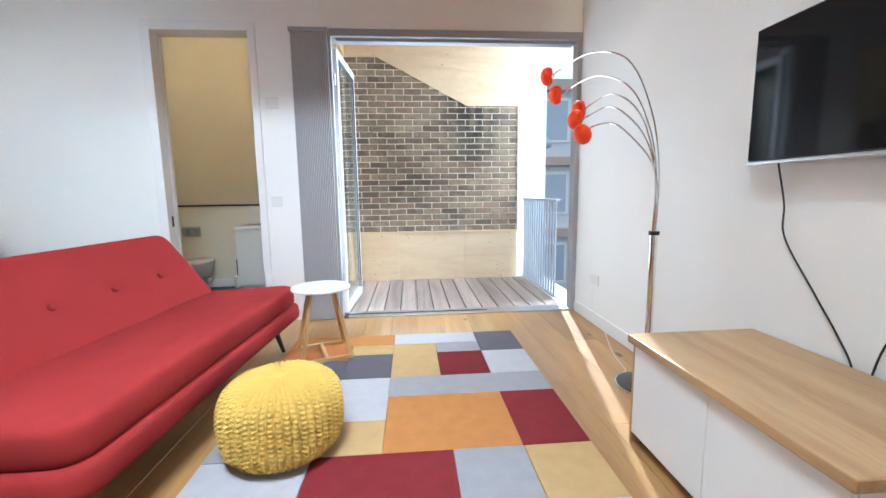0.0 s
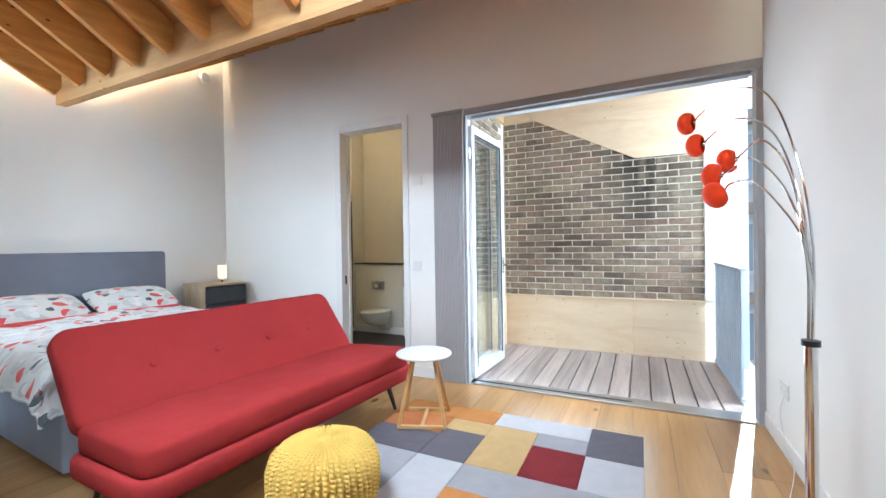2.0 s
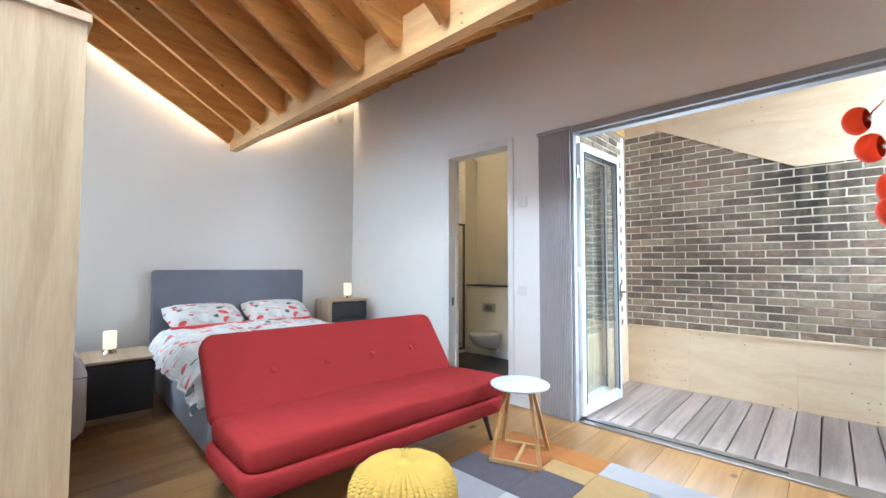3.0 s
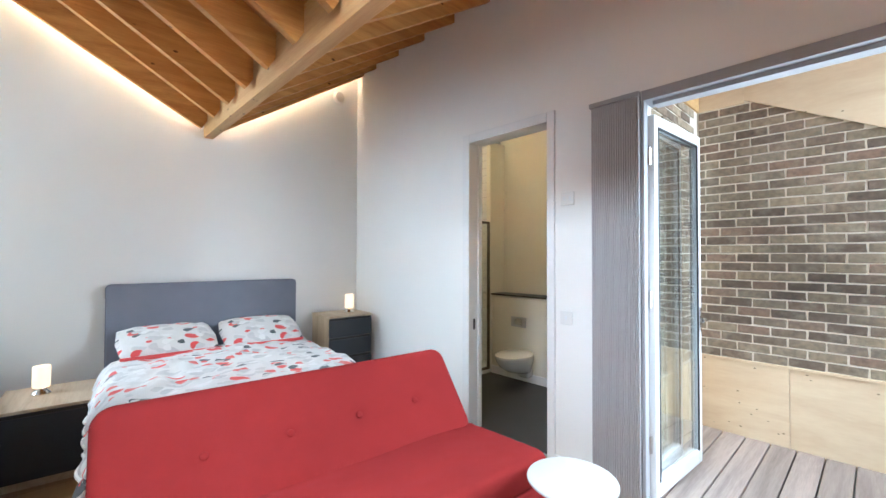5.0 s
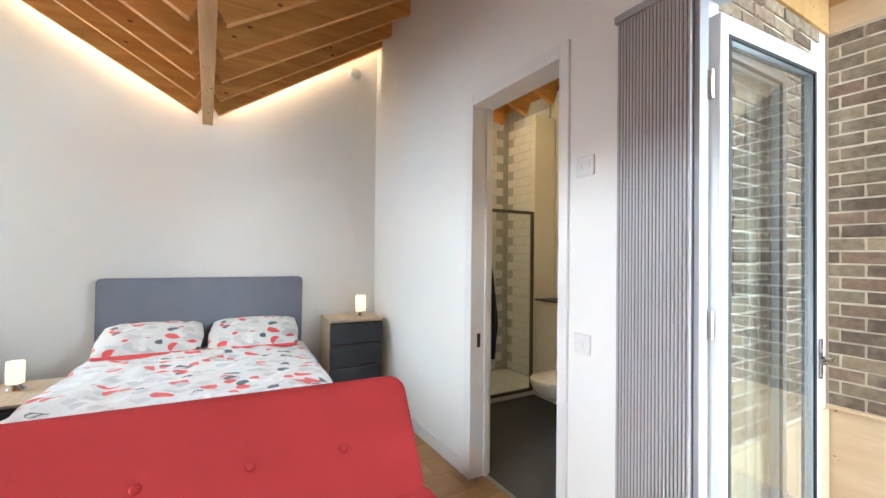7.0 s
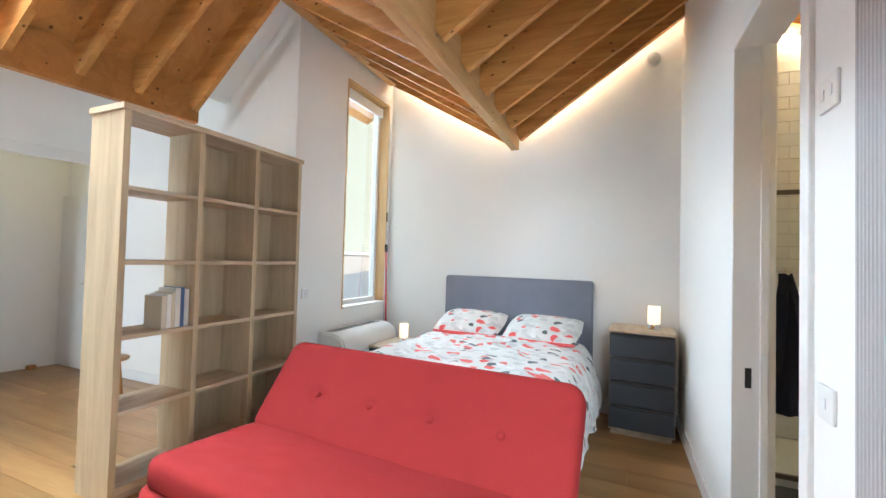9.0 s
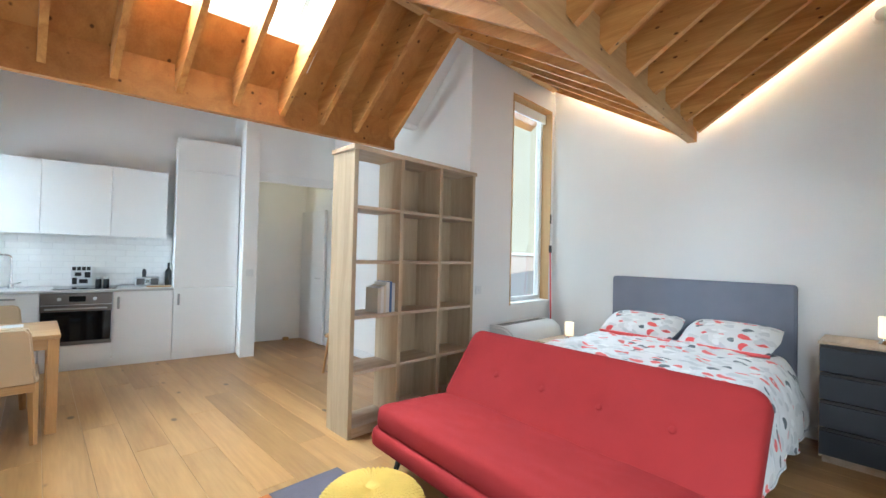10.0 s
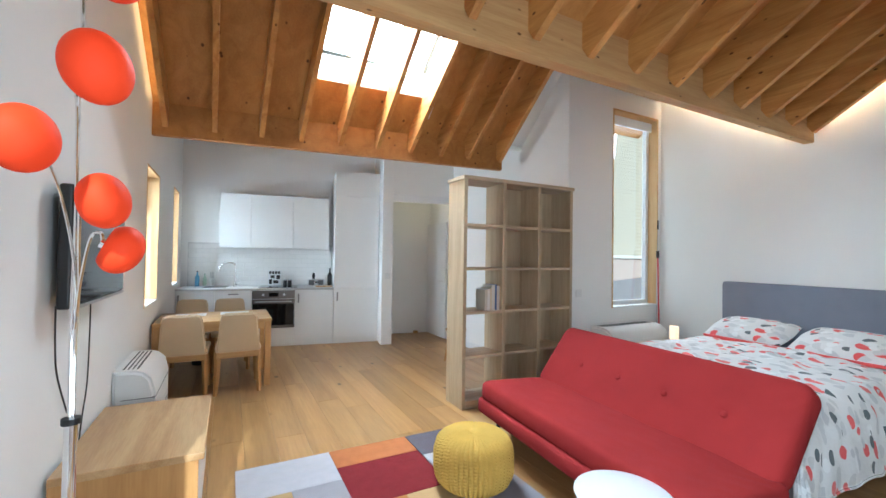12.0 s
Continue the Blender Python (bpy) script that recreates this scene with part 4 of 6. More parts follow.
def arc_lamp():
    x, y = 1.90, 3.73
    a = thing("floor_lamp", "chrome arc floor lamp with five red globe shades", "floor lamp", m=pose(x, y, 0))
    part("base", lathe(bmesh.new(), [(0.150, 0.0), (0.155, 0.006), (0.152, 0.022), (0.10, 0.032), (0.02, 0.036)], 40), BLKP, a, "black round base", True)
    part("base_rim", lathe(bmesh.new(), [(0.157, 0.004), (0.159, 0.012), (0.157, 0.018)], 40), CHROME, a, smooth=True)
    part("stem", tube(bmesh.new(), [(0, 0, 0.03), (0, 0, 0.86)], 0.019, 16), CHROME, a, smooth=True)
    part("collar", tube(bmesh.new(), [(0, 0, 0.855), (0, 0, 0.875)], 0.027, 16), BLKP, a, smooth=True)
    globes = ((1.624, 4.693, 1.918), (1.658, 4.601, 1.767), (1.789, 4.495, 1.647), (1.70, 4.338, 1.554), (1.691, 4.203, 1.442))
    for k, (gx, gy, gz) in enumerate(globes):
        g = Vector((gx - x, gy - y, gz))
        off = Vector((0.007 * math.cos(k * 1.3), 0.007 * math.sin(k * 1.3), 0))
        face = Vector(((0.92, -0.36, 0.0), (0.92, -0.36, 0.0), (0.94, -0.3, 0.1), (0.96, -0.2, -0.12), (0.9, 0.12, 0.4))[k]).normalized()
        back = g + face * 0.04
        rise = 0.86 + (gz - 0.86) * 0.62
        top = Vector((back.x * 0.58, back.y * 0.58, gz + 0.03))
        pts = [off + Vector((0, 0, 0.87)), off + Vector((0.002, 0, 0.87 + (rise - 0.87) * 0.5)), off + Vector((g.x * 0.07, g.y * 0.07, rise)), off * 0.6 + Vector((back.x * 0.26, back.y * 0.26, gz - 0.10)), top, back + face * 0.02 + Vector((0, -0.06, 0.02)), back]
        arm = part("arm", tube(bmesh.new(), curve(pts, 8), 0.0045, 8), CHROME, a, smooth=True)
        turn = Matrix.Translation(g) @ face.to_track_quat("Z", "Y").to_matrix().to_4x4()
        bm = bmesh.new()
        n = 20
        prof = [(0.064 * math.sin(math.pi * i / n * 0.74), -0.050 * math.cos(math.pi * i / n * 0.74)) for i in range(n + 1)]
        lathe(bm, prof + [(p * 0.955, q * 0.955) for p, q in reversed(prof)], 32)
        bmesh.ops.transform(bm, matrix=turn, verts=bm.verts)
        shade = part("globe_shade", bm, ORB, a, smooth=True)
        bm = tube(bmesh.new(), [(0, 0, 0.045), (0, 0, -0.012)], [0.013, 0.017], 12)
        bmesh.ops.transform(bm, matrix=turn, verts=bm.verts)
        part("lamp_holder", bm, CHROME, shade, "chrome lamp holder", True)
        bm = lathe(bmesh.new(), [(0.004, -0.040), (0.013, -0.036), (0.018, -0.026), (0.015, -0.015), (0.012, -0.010)], 16)
        bmesh.ops.transform(bm, matrix=turn, verts=bm.verts)
        part("bulb", bm, TABW, shade, "white bulb", True)
    return a


arc_lamp()


def television():
    t = thing("television", "black flat television on a wall bracket", "television")
    part("casing", B(2.022, 2.36, 1.19, 2.072, 3.30, 1.72, 0.012, 3), BLKP, t)
    part("screen", B(2.018, 2.368, 1.205, 2.0215, 3.292, 1.712, 0.001), SCREEN, t, "dark glossy screen")
    part("lower_bezel", B(2.014, 2.365, 1.185, 2.021, 3.295, 1.199, 0.002), STEEL, t, "thin silver lower edge")
    part("back_cover", B(2.0725, 2.50, 1.21, 2.082, 3.18, 1.56, 0.008), BLKP, t)
    part("wall_bracket", B(2.083, 2.66, 1.32, EX - 0.001, 2.94, 1.60, 0.004), BLKP, t)
    c = thing("power_cable", "black cable hanging down from the television", "cable")
    part("cable", tube(bmesh.new(), curve([(2.09, 3.225, 1.20), (2.098, 3.188, 1.03), (2.095, 3.168, 0.896), (2.098, 3.027, 0.70), (2.095, 2.932, 0.58), (2.098, 2.87, 0.47), (2.098, 2.85, 0.30)], 8), 0.0036, 6), BLKP, c, smooth=True)
    c = thing("power_cable", "black cable looping behind the low cabinet", "cable")
    part("cable", tube(bmesh.new(), curve([(2.098, 2.84, 0.30), (2.098, 2.813, 0.474), (2.095, 2.782, 0.597), (2.095, 2.72, 0.74), (2.095, 2.70, 1.0), (2.095, 2.70, 1.2)], 8), 0.0036, 6), BLKP, c, smooth=True)


television()


def media_unit():
    u = thing("media_cabinet", "low white cabinet with a thick oak top", "cabinet")
    x0, x1, y0, y1, z = 1.535, 2.09, 2.38, 3.26, 0.487
    part("body", B(x0 + 0.03, y0 + 0.01, 0.05, x1, y1 - 0.01, z - 0.035, 0.003), CABW, u)
    part("plinth", B(x0 + 0.07, y0 + 0.02, 0, x1, y1 - 0.02, 0.05, 0.002), OAKT, u)
    part("top", B(x0 - 0.012, y0 - 0.012, z - 0.035, x1, y1 + 0.012, z, 0.004), OAKT, u, "solid oak top")
    w = (y1 - y0 - 0.02) / 2
    for k in range(2):
        part("door", B(x0 + 0.011, y0 + 0.012 + k * w, 0.055, x0 + 0.029, y0 + 0.008 + (k + 1) * w, z - 0.04, 0.002), CABW, u)
    part("end_panel", B(x0 + 0.012, y1 - 0.0095, 0.0, x1, y1 + 0.004, z - 0.036, 0.002), OAKZ, u, "oak end panel")


media_unit()


def floor_unit(name, m, W=0.72, D=0.24, H=0.66):
    """A floor-standing air conditioner: local x along the wall, y out of it."""
    a = thing("air_conditioner", name, "air conditioner", "air conditioners", m)
    prof = [(0.0, 0.05), (D * 0.8, 0.05), (D * 0.97, 0.10), (D, 0.2), (D, H - 0.16), (D * 0.9, H - 0.06), (D * 0.7, H - 0.015), (D * 0.5, H), (0.0, H)]
    b2 = prism(prof, "x", -W / 2, W / 2)
    es = [e for e in b2.edges if abs(e.verts[0].co.x - e.verts[1].co.x) < 1e-5]
    bmesh.ops.bevel(b2, geom=es, offset=0.02, segments=3, affect="EDGES", clamp_overlap=True)
    part("casing", b2, PLASTIC, a, smooth=True)
    part("foot", B(-W / 2 + 0.06, 0.0, 0.0, W / 2 - 0.06, D * 0.75, 0.052, 0.003), VENT, a)
    for k in range(4):
        y = 0.045 + k * 0.026
        part("vent_slot", B(-W / 2 + 0.07, y, H - 0.004, W / 2 - 0.07, y + 0.010, H + 0.003, 0.001), VENT, a)
    part("intake_grille", B(-W / 2 + 0.05, D - 0.002, 0.14, W / 2 - 0.05, D + 0.005, 0.30, 0.003), PLASTIC, a)
    for k in range(5):
        part("grille_slot", B(-W / 2 + 0.07, D + 0.004, 0.155 + k * 0.027, W / 2 - 0.07, D + 0.0065, 0.163 + k * 0.027, 0), VENT, a)
    part("side_seam", B(-W / 2 - 0.001, 0.05, H - 0.19, W / 2 + 0.001, D + 0.0015, H - 0.186, 0), VENT, a)


floor_unit("white floor-standing air conditioner against the television wall", pose(EX - 0.003, 1.77, 0, 0, 0, 90), H=0.63)
floor_unit("white floor-standing air conditioner under the tall window", pose(-2.78, BY + 0.016, 0, 0, 0, 0), W=0.98, D=0.33)


def wall_plate(label, m, w=0.146, h=0.086, kind="socket", marks=2):
    s = thing("light_switch" if kind == "switch" else "power_socket", label, "switch" if kind == "switch" else "socket", m=m)
    part("plate", B(-w / 2, -0.009, -h / 2, w / 2, 0, h / 2, 0.003), PLASTIC, s)
    for k in range(marks):
        x = (k - (marks - 1) / 2) * w / (marks + 0.3)
        part("rocker", B(x - 0.009, -0.012, -0.014, x + 0.009, -0.009, 0.014, 0.002), TABW, s)


wall_plate("white light switch beside the bathroom door", pose(-0.515, NY, 1.04), 0.09, 0.09, "switch", 1)
wall_plate("white thermostat plate beside the bathroom door", pose(-0.505, NY, 1.845), 0.10, 0.09, "switch", 2)
wall_plate("white double socket low on the television wall", pose(EX, 4.85, 0.37, 0, 0, -90))
wall_plate("white double socket behind the low cabinet", pose(EX, 2.27, 0.38, 0, 0, -90))
wall_plate("white wall socket beside the shelf unit", pose(-2.12, BY, 1.04, 0, 0, 180), 0.09, 0.09, "switch", 1)
wall_plate("white light switch on the kitchen partition", KIT @ pose(-0.1, 0.26, 1.1, 0, 0, 180), 0.09, 0.09, "switch", 1)
sd = thing("smoke_alarm", "round white alarm high on the wall over the bed", "alarm", m=pose(wx(5.02), 5.02, 3.24, 0, 90, 7))
part("housing", lathe(bmesh.new(), [(0.066, 0), (0.067, 0.014), (0.056, 0.036), (0.02, 0.04)], 28), PLASTIC, sd, smooth=True)
sc = thing("socket_cable", "thin white cable hanging from the socket to the lamp", "cable")
part("cable", tube(bmesh.new(), curve([(EX - 0.012, 4.83, 0.34), (EX - 0.03, 4.83, 0.24), (EX - 0.02, 4.80, 0.12), (EX - 0.03, 4.6, 0.02), (1.95, 4.2, 0.006), (1.9, 3.95, 0.006), (1.86, 3.90, 0.012)], 6), 0.002, 6), PLASTIC, sc, smooth=True)

# ---- shelf unit ----
def shelf_unit():
    x0, x1, y0, y1, H = -1.90, -0.515, 1.92, 2.23, 2.21
    s = thing("shelf_unit", "tall limed oak open shelf unit dividing the room", "shelf unit")
    t = 0.036
    n = 3
    w = (x1 - x0 - t) / n
    for k in range(n + 1):
        x = x0 + k * w
        part("upright", B(x, y0, 0, x + t, y1, H - t, 0.002), SHELFW, s)
    part("top", B(x0 - 0.012, y0 - 0.012, H - t, x1 + 0.012, y1 + 0.012, H, 0.003), SHELFX, s)
    rows = 5
    for k in range(n):
        for j in range(rows):
            z = 0.075 + j * (H - 0.075 - t) / rows
            th = 0.026 if j else 0.036
            part("shelf", B(x0 + k * w + t, y0 + 0.002, z - th, x0 + (k + 1) * w, y1 - 0.002, z, 0.002), SHELFX, s)
        part("kick_board", B(x0 + k * w + t, y1 - 0.022, 0, x0 + (k + 1) * w, y1 - 0.004, 0.038, 0.002), SHELFX, s)
        if k < 2:
            part("back_panel", B(x0 + k * w + t, y0 + 0.004, 0.076, x0 + (k + 1) * w, y0 + 0.012, H - t - 0.001, 0), SHELFW, s)
    z = 0.075 + 2 * (H - 0.075 - t) / rows
    x = x0 + 2 * w + t + 0.012
    for k, (bw, bh, c) in enumerate(((0.030, 0.235, (0.55, 0.53, 0.50)), (0.022, 0.25, (0.08, 0.14, 0.28)), (0.034, 0.245, (0.62, 0.6, 0.55)), (0.018, 0.22, (0.60, 0.52, 0.38)), (0.028, 0.21, (0.66, 0.64, 0.6)), (0.03, 0.20, (0.5, 0.45, 0.36)))):
        b = thing("book", "upright paperback book on the shelf", "book", "books on the shelf")
        cm = mat("book_cover", c, 0.6, var=0.05, bump=0.02)
        part("cover", B(x, y1 - 0.20, z, x + bw, y1 - 0.03, z + bh, 0.002), cm, b)
        part("pages", B(x + 0.002, y1 - 0.201, z + 0.003, x + bw - 0.002, y1 - 0.034, z + bh + 0.0006, 0), TABW, b)
        x += bw + 0.002


shelf_unit()

# ---- bed ----
BEDM = Matrix.Translation((wx(3.79), 3.79, 0)) @ pose(0, 0, 0, 0, 0, -3.5)


def bed():
    b = thing("bed", "double bed with slate grey headboard and blue-grey divan", "bed", m=BEDM)
    ring = [(-0.765, 0.0), (0.765, 0.0)]
    for sy, a0 in ((1, 0), (-1, 90)):
        for k in range(9):
            a = radians(a0 + k * 11.25)
            ring.append((sy * 0.73 + 0.035 * math.cos(a), 1.18 + 0.035 * math.sin(a)))
    bm = prism(ring, "x", 0.03, 0.125)
    rim = [e for e in bm.edges if abs(e.verts[0].co.x - e.verts[1].co.x) < 1e-5]
    bmesh.ops.bevel(bm, geom=rim, offset=0.012, segments=3, affect="EDGES")
    part("headboard", bm, BEDG, b, "upholstered slate grey headboard", True)
    part("label_tag", B(0.06, -0.768, 1.10, 0.085, -0.7655, 1.19, 0), BLKP, b, "small black label tag")
    part("divan_base", B(0.127, -0.71, 0.03, 2.02, 0.71, 0.36, 0.02, 3), BEDB, b, "pale blue-grey fabric divan base", True)
    part("mattress", B(0.127, -0.705, 0.362, 2.02, 0.705, 0.57, 0.05, 4), TABW, b, "white mattress", True)


bed()


def duvet():
    d = thing("duvet", "crumpled white duvet printed with coral and charcoal leaves", "duvet", m=BEDM)
    bm = bmesh.new()
    nx, ny = 96, 110
    X0, X1, hang = 0.42, 2.10, 0.50
    half = 0.73
    grid = []
    for i in range(nx + 1):
        row = []
        u = i / nx
        for j in range(ny + 1):
            v = (j / ny) * 2 - 1
            s = v * (half + (hang if v > 0 else 0.19))
            over = max(0.0, abs(s) - half)
            along = X0 + u * (X1 - X0 + 0.27)
            oend = max(0.0, along - X1)
            x = min(along, X1) + 0.05 * math.sin(min(oend, 0.06) * 15)
            y = math.copysign(min(abs(s), half) + 0.12 * (1 - math.exp(-over * 9)), s)
            z = 0.65 - 0.97 * max(over, oend) - 0.2 * min(over, oend)
            z += 0.035 * (1 - (abs(s) / half) ** 2 if abs(s) < half else 0)
            wr = noise.noise((along * 4.2, s * 4.2, 3.0)) * 0.034 + noise.noise((along * 9 + s * 4, s * 11, 7.0)) * 0.017
            if over > 0 or oend > 0:
                f = noise.noise((along * 5, s * 5 if oend > 0 else s * 2.2, 1.0)) * 0.06 * min(1, (over + oend) * 6)
                y += math.copysign(f, s) if over > 0 else 0
                x += f if oend > 0 else 0
            z = max(z + wr, 0.10)
            row.append(bm.verts.new((x + (0.02 * noise.noise((s * 3, 1, 2)) if i == 0 else 0), y, z)))
        grid.append(row)
    for i in range(nx):
        for j in range(ny):
            bm.faces.new((grid[i][j], grid[i + 1][j], grid[i + 1][j + 1], grid[i][j + 1]))
    bmesh.ops.recalc_face_normals(bm, faces=bm.faces)
    rim = [grid[i][0].co.copy() for i in range(nx + 1)] + [grid[nx][j].co.copy() for j in range(1, ny)] + [grid[i][ny].co.copy() for i in range(nx, -1, -1)]
    ob = part("cover", bm, PRINT, d, smooth=True)
    part("hem", tube(bmesh.new(), rim, 0.009, 6), PRINT, d, smooth=True)
    so = ob.modifiers.new("thick", "SOLIDIFY")
    so.thickness, so.offset = 0.02, -1


duvet()


def pillow(label, y, tilt, turn):
    p = thing("pillow", label, "pillow", "bed pillows", BEDM @ pose(0.335, y, 0.765, 0, tilt, turn))
    bm = bmesh.new()
    n = 26
    layers = []
    for s in (1, -1):
        g = []
        for i in range(n + 1):
            row = []
            for j in range(n + 1):
                u, v = i / n * 2 - 1, j / n * 2 - 1
                e = (1 - abs(u) ** 3.2) * (1 - abs(v) ** 3.2)
                pinch = 1 - 0.06 * (abs(u * v)) - 0.03 * (1 - abs(v))
                z = s * 0.075 * max(e, 0) ** 0.55 + 0.008 * noise.noise((u * 3 + y * 7, v * 4, s))
                row.append(bm.verts.new((u * 0.235 * pinch, v * 0.345 * pinch, z)))
            g.append(row)
        layers.append(g)
        for i in range(n):
            for j in range(n):
                f = (g[i][j], g[i + 1][j], g[i + 1][j + 1], g[i][j + 1])
                bm.faces.new(f if s > 0 else f[::-1])
    bmesh.ops.remove_doubles(bm, verts=bm.verts, dist=0.006)
    part("pillow_case", bm, PRINT, p, smooth=True)
    bm = bmesh.new()
    tube(bm, [(0.222, -0.325, -0.012), (0.228, 0.0, -0.022), (0.222, 0.325, -0.012)], [0.012, 0.024, 0.012], 8)
    part("coral_edge", bm, CORAL, p, "coral red underside edge", True)


pillow("plump leaf-printed pillow on the window side", -0.36, 18, 2)
pillow("plump leaf-printed pillow beside the chest", 0.36, 19, -3)


def chest(label, m, W, D, H, drawers):
    c = thing("chest_of_drawers", label, "chest of drawers", "bedside chests", m)
    part("side_panel", B(0, 0.0, 0.04, D - 0.02, 0.018, H - 0.02, 0.002), SHELFW, c)
    part("side_panel", B(0, W - 0.018, 0.04, D - 0.02, W, H - 0.02, 0.002), SHELFW, c)
    part("top", B(0, -0.004, H - 0.02, D + 0.004, W + 0.004, H, 0.003), SHELFX, c, "limed oak top")
    part("back", B(0, 0.018, 0.05, 0.008, W - 0.018, H - 0.02, 0), ANTH, c)
    part("plinth", B(0.01, 0.018, 0, D - 0.04, W - 0.018, 0.055, 0.002), SHELFX, c)
    h = (H - 0.02 - 0.06) / drawers
    for k in range(drawers):
        z = 0.06 + k * h
        dr = part("drawer", B(D - 0.35, 0.004, z, D, W - 0.004, z + h - 0.028, 0.004), ANTH, c, "anthracite drawer front")
        part("drawer_grip", B(D - 0.02, 0.006, z + h - 0.028, D - 0.008, W - 0.006, z + h - 0.006, 0.002), BLACK, dr)
    return c


chest("tall anthracite chest of four drawers with oak top", Matrix.Translation((wx(4.97) + 0.03, 4.72, 0)) @ pose(0, 0, 0, 0, 0, -3), 0.48, 0.42, 0.85, 4)
chest("low anthracite bedside cabinet with oak top", Matrix.Translation((-3.26, 2.49, 0)) @ pose(0, 0, 0, 0, 0, -4), 0.48, 0.58, 0.50, 1)


def bedside_lamp(label, m):
    a = thing("table_lamp", label, "table lamp", "bedside lamps", m)
    part("base", lathe(bmesh.new(), [(0.05, 0), (0.052, 0.006), (0.045, 0.016), (0.03, 0.03), (0.028, 0.045)], 28), CHROME, a, "chrome base", True)
    part("shade", lathe(bmesh.new(), [(0.044, 0.045), (0.047, 0.05), (0.047, 0.185), (0.044, 0.19)], 32), OPAL, a, "glowing cream cylinder shade", True)


bedside_lamp("small lit lamp with a cream cylinder shade on the tall chest", pose(-2.99, 5.04, 0.85))
bedside_lamp("small lit lamp with a cream cylinder shade on the low cabinet", pose(-3.02, 2.67, 0.50))

# poles in the corner by the window
for lab, pts, r, m_ in (("telescopic window pole with black grips leaning in the corner", [(-3.50, 2.14, 0.0), (-3.53, 2.10, 1.95)], 0.011, STEEL), ("thin red pole with black grip leaning in the corner", [(-3.46, 2.20, 0.0), (-3.52, 2.12, 1.55)], 0.010, mat("red_pole", (0.5, 0.05, 0.06), 0.4, var=0.05, bump=0.02))):
    p = thing("window_pole", lab, "pole", "window poles")
    part("shaft", tube(bmesh.new(), pts, r, 10), m_, p, smooth=True)
    a, b = Vector(pts[0]), Vector(pts[1])
    part("grip", tube(bmesh.new(), [a.lerp(b, 0.94), a.lerp(b, 1.0)], r * 1.9, 10), BLKP, p, "black grip", True)

# ---- kitchen ----
def ku(name, label, cat="kitchen cabinet", group="kitchen units"):
    return thing(name, label, cat, group, KIT)


HANDLE = mat("satin_nickel", (0.30, 0.30, 0.30), 0.4, 0.6, var=0.04, bump=0.01)


def grip(parent, x, z, upright=True):
    if upright:
        part("handle", B(x - 0.012, 0.0, z - 0.07, x + 0.012, 0.028, z + 0.07, 0.004), HANDLE, parent, "brushed steel bar handle")
    else:
        part("handle", B(x - 0.07, 0.0, z - 0.009, x + 0.07, 0.028, z + 0.009, 0.004), HANDLE, parent, "brushed steel bar handle")


CT = 0.905


def base_unit(label, x0, x1, doors=1, side=-1, h=False):
    u = ku("base_cabinet", label)
    part("body", B(x0 + 0.001, -0.60, 0.09, x1 - 0.001, -0.022, CT - 0.032, 0.001), CABW, u)
    w = (x1 - x0) / doors
    for k in range(doors):
        dd = part("door", B(x0 + k * w + 0.0015, -0.021, 0.092, x0 + (k + 1) * w - 0.0015, -0.002, CT - 0.036, 0.002), CABW, u)
        if h:
            grip(dd, x0 + (k + 0.5) * w, CT - 0.085, False)
        else:
            grip(dd, (x0 + k * w + 0.05) if side < 0 else (x0 + (k + 1) * w - 0.05), CT - 0.16)
    part("plinth", B(x0, -0.10, 0, x1, -0.045, 0.088, 0.001), CABW, u)


base_unit("white base cabinet with steel handle under the worktop", 0.72, 1.30, 1, 1)
base_unit("white dishwasher front with steel handle beside the oven", 1.92, 2.42, 1, 1, True)
base_unit("white sink cabinet with steel handle under the worktop", 2.42, 2.935, 1, 1)

u = ku("tall_cabinet", "tall white fridge cabinet beside the partition", "kitchen cabinet")
part("body", B(0.001, -0.60, 0.09, 0.715, -0.022, 2.80, 0.001), CABW, u)
for z0, z1 in ((0.092, 0.905), (0.909, 2.385), (2.389, 2.80)):
    part("door", B(0.003, -0.021, z0, 0.713, -0.002, z1, 0.002), CABW, u)
grip(u, 0.66, 0.76)
part("plinth", B(0.001, -0.10, 0, 0.715, -0.045, 0.088, 0.001), CABW, u)

OVST = mat("oven_dark_steel", (0.15, 0.132, 0.12), 0.36, 1.0, var=0.05, bump=0.03, bscale=200, grain=(1, 30, 1))
u = ku("oven", "stainless steel built-in oven with black glass door", "oven", "")
part("body", B(1.302, -0.58, 0.29, 1.918, -0.004, CT - 0.034, 0.001), STEEL, u)
dd = part("door", B(1.312, -0.003, 0.30, 1.908, 0.012, 0.725, 0.004), SCREEN, u, "black glass oven door")
part("door_trim", B(1.306, -0.003, 0.665, 1.914, 0.013, 0.735, 0.003), OVST, u)
part("door_trim", B(1.306, -0.003, 0.292, 1.914, 0.013, 0.335, 0.003), OVST, u)
part("handle", tube(bmesh.new(), [(1.350, 0.045, 0.70), (1.870, 0.045, 0.70)], 0.009, 10), STEEL, u, "steel bar handle", True)
for x in (1.360, 1.860):
    part("handle_post", tube(bmesh.new(), [(x, 0.008, 0.70), (x, 0.045, 0.70)], 0.007, 8), STEEL, u)
part("control_panel", B(1.306, -0.003, 0.742, 1.914, 0.010, CT - 0.036, 0.003), OVST, u)
part("display", B(1.540, 0.0098, 0.775, 1.680, 0.0115, 0.835, 0.001), SCREEN, u)
